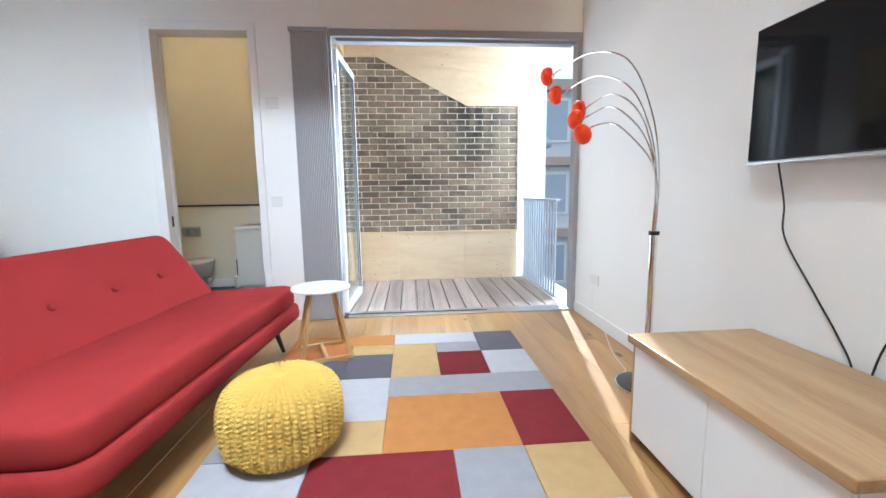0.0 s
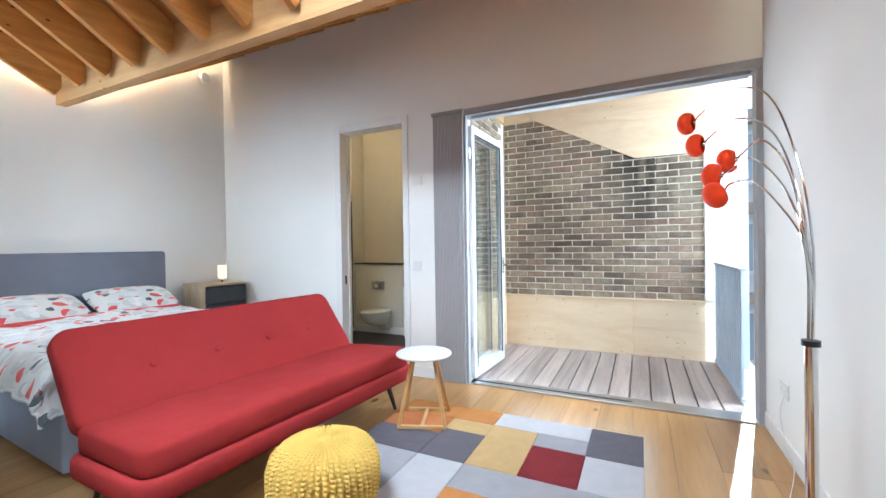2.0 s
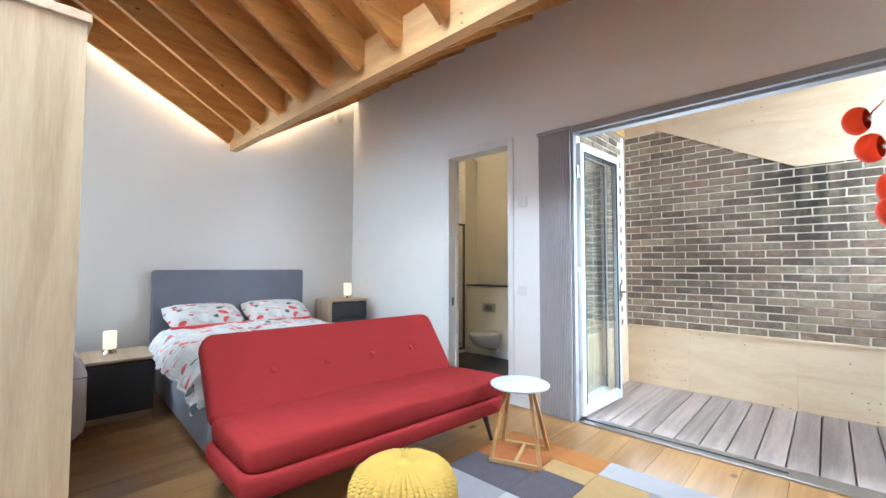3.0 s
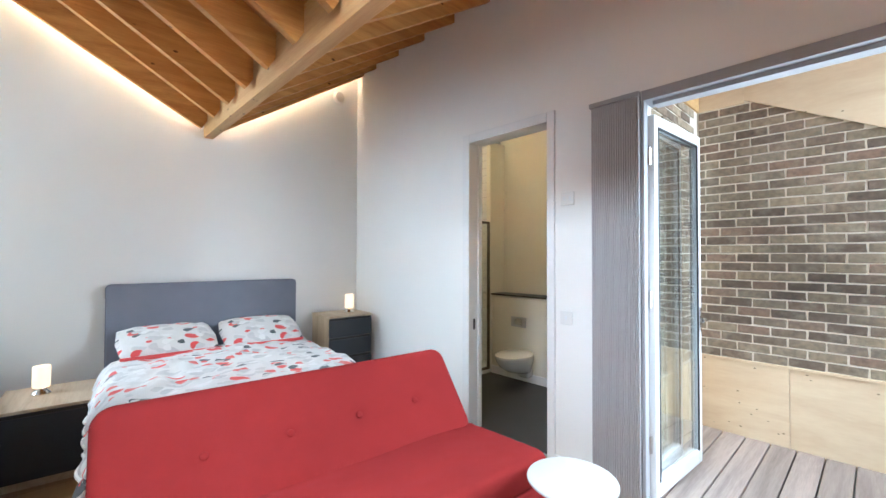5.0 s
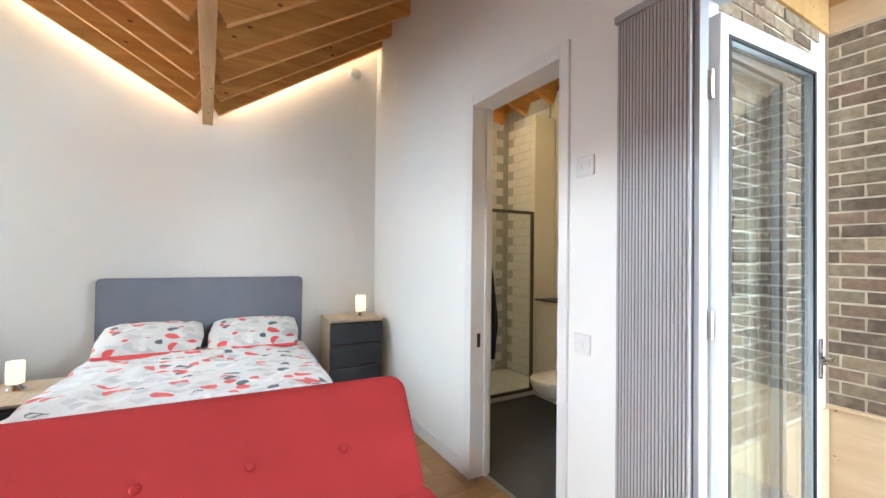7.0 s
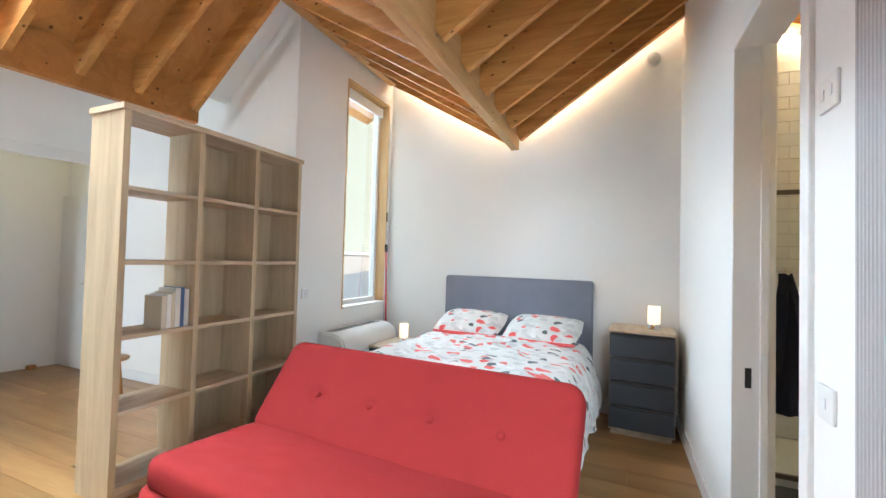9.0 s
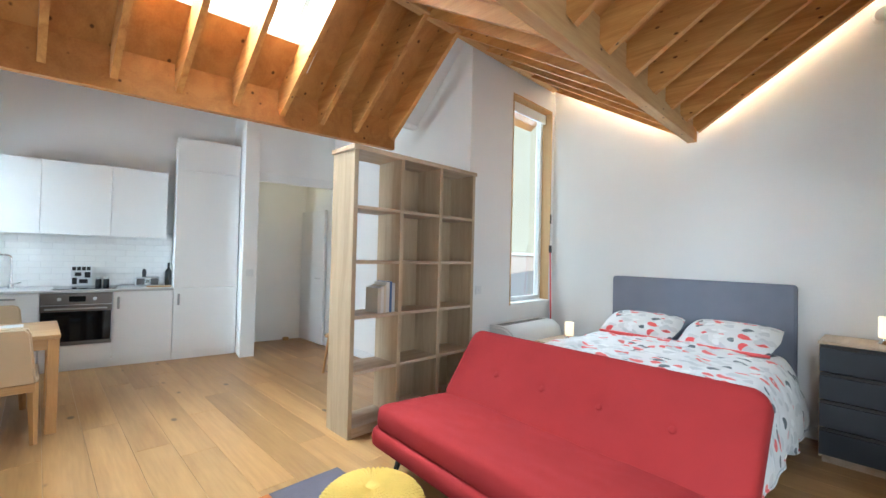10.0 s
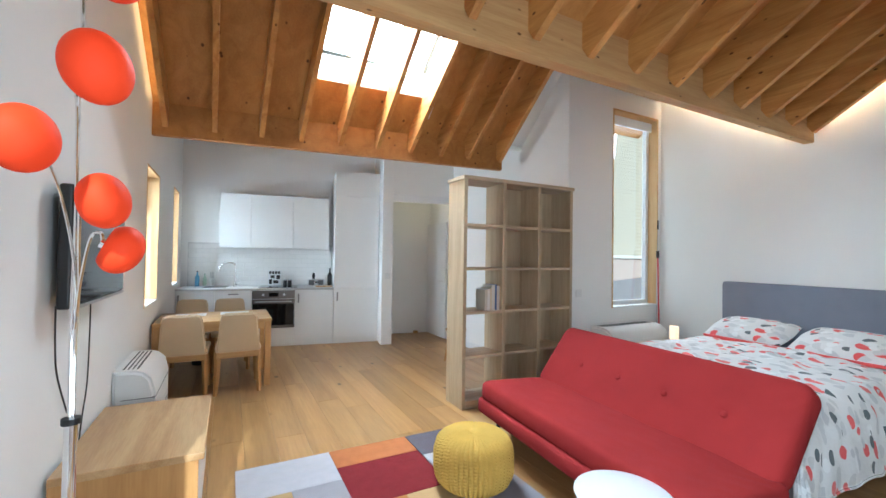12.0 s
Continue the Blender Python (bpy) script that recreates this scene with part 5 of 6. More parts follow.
for x in (1.460, 1.760):
    part("knob", tube(bmesh.new(), [(x, 0.008, 0.805), (x, 0.030, 0.805)], 0.018, 16), STEEL, u, smooth=True)
part("drawer_front", B(1.304, -0.021, 0.092, 1.916, -0.002, 0.285, 0.002), CABW, u, "white panel below the oven")
part("plinth", B(1.300, -0.10, 0, 1.920, -0.045, 0.088, 0.001), CABW, u)

u = ku("worktop", "pale grey worktop running under the splashback", "worktop", "")
GREYTOP = mat("pale_grey_laminate", (0.46, 0.45, 0.44), 0.35, var=0.06, scale=20, bump=0.02)
part("slab", B(0.718, -0.615, CT - 0.030, 2.95, 0.014, CT, 0.003), GREYTOP, u)
u = ku("hob", "black glass hob set in the worktop", "hob", "")
part("glass_top", B(1.28, -0.55, CT + 0.0005, 1.84, -0.06, CT + 0.006, 0.002), SCREEN, u)
u = ku("sink", "stainless steel sink set in the worktop", "sink", "")
bm = bmesh.new()
box(bm, 2.25, -0.50, CT, 2.85, -0.07, CT + 0.004, 0.002)
part("rim", bm, STEEL, u)
part("bowl", B(2.30, -0.46, CT + 0.0045, 2.62, -0.11, CT + 0.0055, 0), VENT, u)
u = ku("kitchen_tap", "tall chrome swan-neck kitchen tap", "tap", "")
part("body", lathe(bmesh.new(), [(0.026, CT), (0.026, CT + 0.05), (0.014, CT + 0.06), (0.014, CT + 0.10)], 20, (2.20, -0.33, 0)), CHROME, u, smooth=True)
part("spout", tube(bmesh.new(), curve([(2.20, -0.33, CT + 0.09), (2.20, -0.33, CT + 0.30), (2.23, -0.33, CT + 0.37), (2.36, -0.33, CT + 0.37), (2.42, -0.33, CT + 0.30), (2.425, -0.33, CT + 0.24)], 6), 0.011, 12), CHROME, u, smooth=True)
part("lever", tube(bmesh.new(), [(2.185, -0.33, CT + 0.05), (2.12, -0.33, CT + 0.07)], 0.007, 8), CHROME, u)

# wall units
xs = (0.80, 1.36, 1.98, 2.42)
for a, b in zip(xs, xs[1:]):
    u = ku("wall_cabinet", "white handleless wall cabinet above the worktop")
    part("body", B(a + 0.001, -0.625, 1.53, b - 0.001, -0.28, 2.365, 0.001), CABW, u)
    part("door", B(a + 0.002, -0.279, 1.525, b - 0.002, -0.260, 2.367, 0.002), CABW, u)

# objects on the worktop
def bottle(name, label, x, y, r, h, c, rough=0.2):
    b = thing(name, label, "bottle", m=KIT @ pose(x, y, CT))
    cm = mat(name + "_colour", c, rough, var=0.03, bump=0.0)
    part("body", lathe(bmesh.new(), [(r * 0.9, 0), (r, 0.008), (r, h * 0.6), (r * 0.8, h * 0.68), (r * 0.36, h * 0.76), (r * 0.34, h * 0.94)], 20), cm, b, smooth=True)
    part("cap", lathe(bmesh.new(), [(r * 0.4, h * 0.94), (r * 0.4, h)], 16), BLKP, b)


bottle("wine_bottle", "dark wine bottle with pale label on the worktop", 0.76, -0.42, 0.038, 0.30, (0.01, 0.012, 0.01))
bottle("soap_bottle", "blue washing-up bottle beside the sink", 2.76, -0.50, 0.032, 0.24, (0.15, 0.35, 0.55))
bottle("soap_bottle", "clear green soap bottle beside the sink", 2.66, -0.52, 0.026, 0.20, (0.45, 0.6, 0.5))
cd = thing("cutlery_drainer", "white utensil pot with brushes beside the sink", "utensil pot", m=KIT @ pose(2.56, -0.52, CT))
part("pot", lathe(bmesh.new(), [(0.035, 0), (0.042, 0.13), (0.038, 0.13), (0.034, 0.01)], 20), PLASTIC, cd, smooth=True)
for k in range(3):
    part("utensil", tube(bmesh.new(), [(0.01 * k - 0.01, 0, 0.02), (0.025 * k - 0.03, 0.01, 0.23)], 0.006, 6), STEEL, cd)
rd = thing("radio", "silver and black kitchen radio on the worktop", "radio", m=KIT @ pose(0.98, -0.45, CT))
part("body", B(-0.13, -0.06, 0.0, 0.13, 0.05, 0.11, 0.012, 3), STEEL, rd)
part("speaker_grille", B(-0.115, 0.0495, 0.015, -0.03, 0.053, 0.095, 0.003), VENT, rd)
part("speaker_grille", B(0.03, 0.0495, 0.015, 0.115, 0.053, 0.095, 0.003), VENT, rd)
part("display", B(-0.025, 0.0495, 0.04, 0.025, 0.053, 0.08, 0.002), SCREEN, rd)
pm = thing("pepper_mill", "black pepper mill behind the radio", "pepper mill", m=KIT @ pose(1.02, -0.54, CT))
part("body", lathe(bmesh.new(), [(0.028, 0), (0.026, 0.10), (0.018, 0.13), (0.026, 0.16), (0.02, 0.20), (0.006, 0.215)], 20), BLKP, pm, smooth=True)
cb = thing("cutting_board", "thin pale wooden board beside the radio", "cutting board", m=KIT @ pose(0.86, -0.25, CT))
part("board", B(-0.13, -0.09, 0, 0.13, 0.09, 0.012, 0.004), OAKX, cb)
for k in range(2):
    gp = thing("spice_jar", "small dark jar on the hob edge", "jar", "spice jars", KIT @ pose(1.40 + 0.075 * k, -0.52, CT + 0.006))
    part("jar", lathe(bmesh.new(), [(0.028, 0), (0.03, 0.006), (0.03, 0.075), (0.026, 0.082)], 18), BLKP, gp, smooth=True)
    part("lid", lathe(bmesh.new(), [(0.029, 0.083), (0.029, 0.105)], 18), STEEL, gp, smooth=True)
sg = thing("print_sign", "white card sign with black blocks leaning on the tiles", "sign", m=KIT @ pose(1.64, -0.565, CT + 0.006, -8, 0, 0))
part("board", B(-0.10, -0.012, 0.0, 0.10, 0.0, 0.25, 0.002), TABW, sg)
for i, (x0, z0, x1, z1) in enumerate(((-0.085, 0.19, -0.05, 0.235), (-0.04, 0.19, -0.005, 0.235), (0.005, 0.19, 0.04, 0.235), (0.05, 0.19, 0.085, 0.235), (-0.085, 0.10, -0.03, 0.17), (0.0, 0.12, 0.06, 0.165), (-0.06, 0.03, 0.02, 0.08), (0.04, 0.02, 0.085, 0.10))):
    part("printed_block", B(x0, 0.0005, z0, x1, 0.002, z1, 0), BLKP, sg)

# white brick-shaped splashback tiles
sb = ku("splashback", "white brick-shaped wall tiles behind the worktop", "splashback", "")
tagged(sb, kind="structure")
part("grout", B(0.72, -0.632, CT + 0.001, 2.93, -0.626, 1.60, 0), GROUTW, sb)
tile_me = B(0, 0, 0, 0.196, 0.007, 0.071, 0.002, 1)
tm = bpy.data.meshes.new("tile")
tile_me.to_mesh(tm)
tile_me.free()
tm.materials.append(TILEW)
ends = {}
for r in range(9):
    x = 0.725 - (0.0995 if r % 2 else 0)
    while x < 2.92:
        a, b = max(x, 0.725), min(x + 0.196, 2.925)
        if b - a > 0.02:
            key = round(b - a, 3)
            if key not in ends and key < 0.195:
                q = B(0, 0, 0, key, 0.007, 0.071, 0.002, 1)
                ends[key] = bpy.data.meshes.new("tile")
                q.to_mesh(ends[key])
                q.free()
                ends[key].materials.append(TILEW)
            t = new("tile", ends.get(key, tm))
            t.parent = sb
            t.location = (a, -0.6265, CT + 0.004 + r * 0.0745)
        x += 0.199

# ---- dining table and chairs ----
dt = thing("dining_table", "pale oak extending dining table by the window", "dining table", m=pose(1.55, 0.30, 0, 0, 0, 0))
TW, TD, TH = 1.09, 0.80, 0.73
part("tabletop", B(-TW / 2, -TD / 2, TH - 0.028, TW / 2, TD / 2, TH, 0.004), OAKX, dt)
for y in (-TD / 2 + 0.03, TD / 2 - 0.05):
    part("apron", B(-TW / 2 + 0.07, y, TH - 0.11, TW / 2 - 0.07, y + 0.02, TH - 0.029, 0.002), OAKX, dt)
for x in (-TW / 2 + 0.005, TW / 2 - 0.07):
    part("apron", B(x + 0.02, -TD / 2 + 0.08, TH - 0.11, x + 0.04, TD / 2 - 0.08, TH - 0.029, 0.002), OAKX, dt)
    for y in (-TD / 2 + 0.005, TD / 2 - 0.07):
        part("leg", B(x, y, 0, x + 0.065, y + 0.065, TH - 0.029, 0.004), OAKZ, dt)


def dining_chair(label, m):
    c = thing("dining_chair", label, "dining chair", "chairs round the table", m)
    for sx in (-1, 1):
        bm = bmesh.new()
        tube(bm, [(sx * 0.195, 0.20, 0), (sx * 0.18, 0.185, 0.40)], [0.020, 0.030], 4)
        part("leg", bm, OAKZ, c)
        bm = bmesh.new()
        tube(bm, [(sx * 0.20, -0.235, 0), (sx * 0.185, -0.185, 0.42)], [0.020, 0.032], 4)
        part("leg", bm, OAKZ, c)
    part("seat_frame", B(-0.20, -0.225, 0.365, 0.20, 0.20, 0.424, 0.006), OAKX, c)
    part("seat", B(-0.215, -0.215, 0.425, 0.215, 0.225, 0.475, 0.022, 4), LEATHER, c, "cream leatherette seat", True)
    bm = prism([(-0.205, 0.0), (0.205, 0.0), (0.168, 0.385), (0.14, 0.415), (-0.14, 0.415), (-0.168, 0.385)], "y", -0.025, 0.025)
    bmesh.ops.bevel(bm, geom=bm.edges[:], offset=0.014, segments=3, affect="EDGES", clamp_overlap=True)
    bmesh.ops.transform(bm, matrix=pose(0, -0.212, 0.428, 13, 0, 0), verts=bm.verts)
    part("backrest", bm, LEATHER, c, "cream leatherette backrest", True)
    return c


ch = dining_chair("cream leatherette dining chair with oak legs at the table", pose(1.33, 0.61, 0, 0, 0, 180))
copy_thing(ch, pose(1.81, 0.60, 0, 0, 0, 178))
copy_thing(ch, pose(1.40, -0.28, 0, 0, 0, 2))
copy_thing(ch, pose(1.84, -0.29, 0, 0, 0, -1))
pl = thing("place_mats", "thin pale glass mat on the dining table", "table mat", m=pose(1.36, 0.12, TH))
part("mat", B(-0.15, -0.11, 0, 0.15, 0.11, 0.004, 0.002), TABW, pl)
copy_thing(pl, pose(1.80, 0.16, TH))
bn = thing("waste_bin", "dark round waste bin under the table", "bin", m=pose(1.72, -0.62, 0))
part("body", lathe(bmesh.new(), [(0.11, 0), (0.13, 0.26), (0.125, 0.27)], 28), BLKP, bn, smooth=True)
part("rim", lathe(bmesh.new(), [(0.131, 0.255), (0.133, 0.27), (0.129, 0.275)], 28), STEEL, bn, smooth=True)

# corridor: door standing open, stop on the floor, chair by the wall
cdoor = thing("corridor_door", "white flush door standing open in the corridor", "door")
part("panel", B(AX + 0.016, -1.45, 0.01, AX + 0.056, -0.72, 2.03, 0.003), TRIM, cdoor)
part("handle", tube(bmesh.new(), [(AX + 0.056, -0.80, 1.0), (AX + 0.10, -0.80, 1.0), (AX + 0.10, -0.90, 1.0)], 0.008, 8), CHROME, cdoor, "chrome lever handle", True)
ds = thing("door_stop", "small brown wooden door wedge on the corridor floor", "door stop", m=pose(-1.66, -1.42, 0))
part("wedge", B(-0.04, -0.03, 0, 0.04, 0.03, 0.05, 0.01), OAKX, ds)

st = thing("stool", "small round oak stool standing behind the shelf unit", "stool", m=pose(-1.34, 0.66, 0))
part("seat", lathe(bmesh.new(), [(0.135, 0.425), (0.142, 0.431), (0.142, 0.444), (0.134, 0.45)], 32), OAKX, st, smooth=True)
for k in range(3):
    a = radians(-40 + 120 * k)
    part("leg", tube(bmesh.new(), [(0.15 * math.cos(a), 0.15 * math.sin(a), 0), (0.09 * math.cos(a), 0.09 * math.sin(a), 0.424)], [0.012, 0.017], 10), OAKZ, st, smooth=True)

# ---- bathroom ----
BW = mat("bath_wall_paint", (0.74, 0.70, 0.60), 0.8, var=0.02, bump=0.03)
struct("bathroom_wall_back", B(-3.3, 6.98, 0, -0.29, 7.15, 3.6, 0), BW, "cream painted bathroom back wall")
struct("bathroom_wall_east", B(-0.30, NY + 0.14, 0, -0.20, 6.98, 3.9, 0), BW, "cream painted bathroom side wall")
struct("bathroom_wall_west", B(-3.36, NY + 0.14, 0, -3.20, 6.98, 3.9, 0), GROUT, "tiled shower wall")
struct("bathroom_floor", B(-2.42, NY + 0.13, -0.045, -0.30, 6.98, 0.003, 0), SLATE, "dark charcoal vinyl bathroom floor")
struct("bathroom_boxing", B(-2.40, 6.72, 0, -0.301, 6.979, 0.975, 0.003), BW, "boxed-in cistern wall with ledge")
struct("bathroom_ledge", B(-2.41, 6.705, 0.976, -0.301, 6.979, 0.992, 0.003), BLACK, "dark ledge on the boxed-in wall")
struct("bathroom_skirting", B(-2.40, 6.706, 0.004, -0.301, 6.719, 0.10, 0.002), TRIM, "white skirting")
bm = bmesh.new()
solid(bm, [(-3.4, NY + 0.14, 3.75), (2.16, NY + 0.14, 3.75), (2.16, 7.2, 3.12), (-3.4, 7.2, 3.12)], (0, 0, 0.05))
struct("roof_north", bm, PLY, "plywood roof deck over bathroom and balcony")
br = thing("roof_rafters_balcony", "pine rafters over the balcony and bathroom", "rafters")
tagged(br, kind="structure")
for k in range(14):
    x = -3.1 + 0.405 * k
    bm = bmesh.new()
    rafter(bm, (x, NY + 0.15, 3.75 - RD), (x, 6.85, 3.23 - RD), 0.05)
    part("rafter", bm, PINE, br)
wc = thing("toilet", "white wall-hung toilet with closed seat", "toilet", m=pose(-1.85, 6.715, -0.055))
bm = bmesh.new()
rings = []
for k, (z, w, l, y0) in enumerate(((0.20, 0.08, 0.10, -0.11), (0.24, 0.11, 0.17, -0.18), (0.30, 0.15, 0.23, -0.235), (0.36, 0.175, 0.255, -0.255), (0.39, 0.18, 0.26, -0.26))):
    rings.append([bm.verts.new((w * math.cos(a), max(-2, min(0, y0 + l * math.sin(a))), z)) for a in [2 * math.pi * i / 28 for i in range(28)]])
for a, b in zip(rings, rings[1:]):
    for i in range(28):
        bm.faces.new((a[i], a[(i + 1) % 28], b[(i + 1) % 28], b[i]))
bm.faces.new(rings[0][::-1])
bm.faces.new(rings[-1])
part("bowl", bm, CERAMIC, wc, smooth=True)
bm = bmesh.new()
lathe(bm, [(0.185, 0.392), (0.19, 0.40), (0.188, 0.425), (0.17, 0.432)], 32)
bmesh.ops.transform(bm, matrix=Matrix.Translation((0, -0.27, 0)) @ Matrix.Diagonal((1, 1.32, 1, 1)), verts=bm.verts)
part("seat_lid", bm, CERAMIC, wc, smooth=True)
part("waste_cover", B(-0.07, -0.12, 0.13, 0.07, 0.0, 0.24, 0.03, 4), CERAMIC, wc, smooth=True)
fpl = thing("flush_plate", "brushed steel flush plate above the toilet", "flush plate", m=pose(-1.99, 6.718, 0.68))
part("plate", B(-0.105, -0.012, -0.06, 0.105, 0, 0.06, 0.004), STEEL, fpl)
part("button", B(-0.05, -0.016, -0.035, -0.002, -0.012, 0.035, 0.002), CHROME, fpl)
part("button", B(0.002, -0.016, -0.035, 0.05, -0.012, 0.035, 0.002), CHROME, fpl)
tb = thing("toilet_brush", "white toilet brush in its holder", "toilet brush", m=pose(-1.46, 6.62, 0.003))
part("holder", lathe(bmesh.new(), [(0.042, 0), (0.045, 0.01), (0.04, 0.14), (0.03, 0.15)], 20), PLASTIC, tb, smooth=True)
part("brush_handle", tube(bmesh.new(), [(0, 0, 0.14), (0, 0, 0.34)], 0.008, 8), BLKP, tb)
vt = thing("vanity_splashback", "two rows of white tiles above the basin", "wall tiles")
for i in range(3):
    for j in range(2):
        part("tile", B(-1.32 + i * 0.2, 6.696, 0.775 + j * 0.1, -1.124 + i * 0.2, 6.7045, 0.872 + j * 0.1, 0.002, 1), TILEW, vt)
vn = thing("vanity_cabinet", "white bathroom vanity cabinet with basin", "vanity", m=pose(-1.32, 6.30, 0))
part("body", B(0, 0, 0.10, 0.60, 0.40, 0.72, 0.004), CABW, vn)
part("basin", B(-0.01, -0.015, 0.721, 0.61, 0.405, 0.76, 0.012, 3), CERAMIC, vn, smooth=True)
part("door", B(0.004, -0.018, 0.105, 0.298, -0.001, 0.715, 0.002), CABW, vn)
part("door", B(0.302, -0.018, 0.105, 0.596, -0.001, 0.715, 0.002), CABW, vn)
part("plinth", B(0.02, 0.04, 0.004, 0.58, 0.39, 0.10, 0), CABW, vn)
sh = thing("shower_screen", "framed glass shower screen on a white tray", "shower screen")
part("tray", B(-3.199, NY + 0.15, 0.0, -2.425, 6.975, 0.05, 0.006), CERAMIC, sh)
FRB = mat("dark_bronze_frame", (0.10, 0.085, 0.07), 0.4, 0.6, var=0.05, bump=0.02)
for y in (NY + 0.15, 5.98, 6.66):
    part("upright", B(-2.44, y, 0.05, -2.41, y + 0.03, 1.86, 0.003), FRB, sh)
part("top_rail", B(-2.44, NY + 0.15, 1.86, -2.41, 6.69, 1.89, 0.003), FRB, sh)
part("bottom_rail", B(-2.44, NY + 0.15, 0.051, -2.41, 6.69, 0.08, 0.003), FRB, sh)
for a, b in ((NY + 0.18, 5.98), (6.01, 6.66)):
    g = part("pane", B(-2.428, a, 0.08, -2.422, b, 1.86, 0), GLASS, sh)
    g.visible_shadow = False
part("wall_return", B(-2.47, 6.692, 0.052, -2.405, 6.975, 2.9, 0.003), BW, sh, "cream return wall")
sr = thing("shower_hose", "chrome shower rail, hose and mixer", "shower")
part("rail", tube(bmesh.new(), [(-3.15, 6.2, 1.0), (-3.15, 6.2, 1.75)], 0.010, 8), CHROME, sr)
part("hose", tube(bmesh.new(), curve([(-3.13, 6.2, 1.7), (-3.02, 6.25, 1.4), (-3.0, 6.3, 1.0), (-3.08, 6.25, 0.8), (-3.14, 6.22, 0.95)], 8), 0.007, 8), CHROME, sr, smooth=True)
part("mixer", tube(bmesh.new(), [(-3.14, 6.05, 1.0), (-3.14, 6.35, 1.0)], 0.022, 10), CHROME, sr, smooth=True)
tw = thing("towel", "dark navy towel hanging from a hook behind the door", "towel", m=pose(-1.53, NY + 0.225, 0, 0, 0, 90))
bm = bmesh.new()
for i in range(15):
    u = i / 14
    z = 1.36 - u * 0.66
    wdt = 0.02 + 0.08 * min(1, u * 1.6) * (1 if u < 0.7 else 1.6 - 0.86 * u)
    for j in range(9):
        v = j / 8 * 2 - 1
        bm.verts.new((v * wdt + 0.01 * math.sin(u * 5), 0.03 + 0.018 * math.sin(v * 7 + u * 3), z))
bm.verts.ensure_lookup_table()
for i in range(14):
    for j in range(8):
        k = i * 9 + j
        bm.faces.new([bm.verts[q] for q in (k, k + 1, k + 10, k + 9)])
NAVY = mat("navy_towel", (0.012, 0.014, 0.03), 0.95, var=0.1, bump=0.5, bscale=300)
ob = part("cloth", bm, NAVY, tw, smooth=True)
so = ob.modifiers.new("thick", "SOLIDIFY")
so.thickness = 0.014
part("hook", tube(bmesh.new(), [(0, -0.02, 1.36), (0, 0.03, 1.36), (0, 0.04, 1.39)], 0.006, 8), CHROME, tw)
# shower wall tiles
struct("shower_tile_grout", B(-3.199, 6.9745, 0.05, -2.475, 6.9797, 3.2, 0), GROUT, "grey grout behind the shower tiles")
stile = thing("shower_wall_tiles", "white brick-shaped tiles on the shower wall", "wall tiles")
tagged(stile, kind="structure")
b2 = B(0, 0, 0, 0.008, 0.197, 0.0965, 0.002, 1)
tm2 = bpy.data.meshes.new("tile")
b2.to_mesh(tm2)
b2.free()
tm2.materials.append(TILEW)
for r in range(30):
    for c in range(8):
        y = NY + 0.15 + c * 0.2 + (0.1 if r % 2 else 0)
        if y + 0.2 > 6.97:
            continue
        t = new("tile", tm2)
        t.parent = stile
        t.location = (-3.199, y, 0.06 + r * 0.1)
for r in range(30):
    for c in range(3):
        x = -3.19 + c * 0.2 + (0.1 if r % 2 else 0)
        t = new("tile", tm2)
        t.parent = stile
        t.matrix_local = pose(x + 0.197, 6.9715, 0.06 + r * 0.1, 0, 0, 90)

# ---- balcony ----
BKY = 6.84
struct("balcony_wall_core", prism([(-0.30, -0.3), (2.24, -0.3), (2.24, 3.15), (-0.30, 3.15)], "y", BKY - 0.0105, BKY + 0.20), MORTAR, "mortar core of the balcony brick wall")
pp = thing("plywood_panels", "pale knotty plywood boarding low on the balcony wall", "plywood boarding")
tagged(pp, kind="structure")
for a, b in ((-0.20, 0.45), (0.453, 1.28), (1.283, 1.965)):
    part("panel", B(a, BKY - 0.02, -0.02, b, BKY + 0.021, 0.600, 0.002), PLYP, pp)
part("cap", B(-0.20, BKY - 0.035, 0.6005, 1.98, BKY + 0.021, 0.618, 0.002), PLYP, pp)
up = thing("plywood_gable", "pale plywood boarding with a slanted lower edge under the roof", "plywood boarding")
tagged(up, kind="structure")
part("panel", prism([(0.19, 2.735), (1.33, 2.145), (1.98, 2.145), (1.98, 2.868), (0.19, 2.868)], "y", BKY - 0.03, BKY + 0.021), PLYP, up)
part("panel", B(-0.20, BKY - 0.03, 2.715, 0.188, BKY + 0.021, 2.868, 0.002), PLYP, up)
part("wall_plate", B(-0.20, BKY - 0.028, 2.870, 1.98, BKY + 0.021, 3.05, 0.002), PLYS, up, "orange plywood behind the joists")
part("end_board", B(1.965, BKY - 0.03, 0.6185, 2.10, BKY + 0.021, 2.144, 0.002), TRIM, up, "white end board")
part("end_board", B(1.981, BKY - 0.03, 2.145, 2.10, BKY + 0.021, 3.05, 0.002), TRIM, up, "white end board")
struct("balcony_wall_west", B(-0.199, NY + 0.14, -0.3, -0.150, BKY - 0.031, 3.4, 0), MORTAR, "mortar core of the balcony side wall")
ws = thing("balcony_side_lining", "plywood lining above and below the bricks of the balcony side wall", "plywood boarding")
tagged(ws, kind="structure")
part("panel", B(-0.1495, NY + 0.145, -0.02, -0.132, BKY - 0.033, 0.60, 0.002), PLYP, ws)
part("panel", B(-0.1495, NY + 0.145, 2.715, -0.132, BKY - 0.033, 3.04, 0.002), PLYS, ws, "golden plywood")

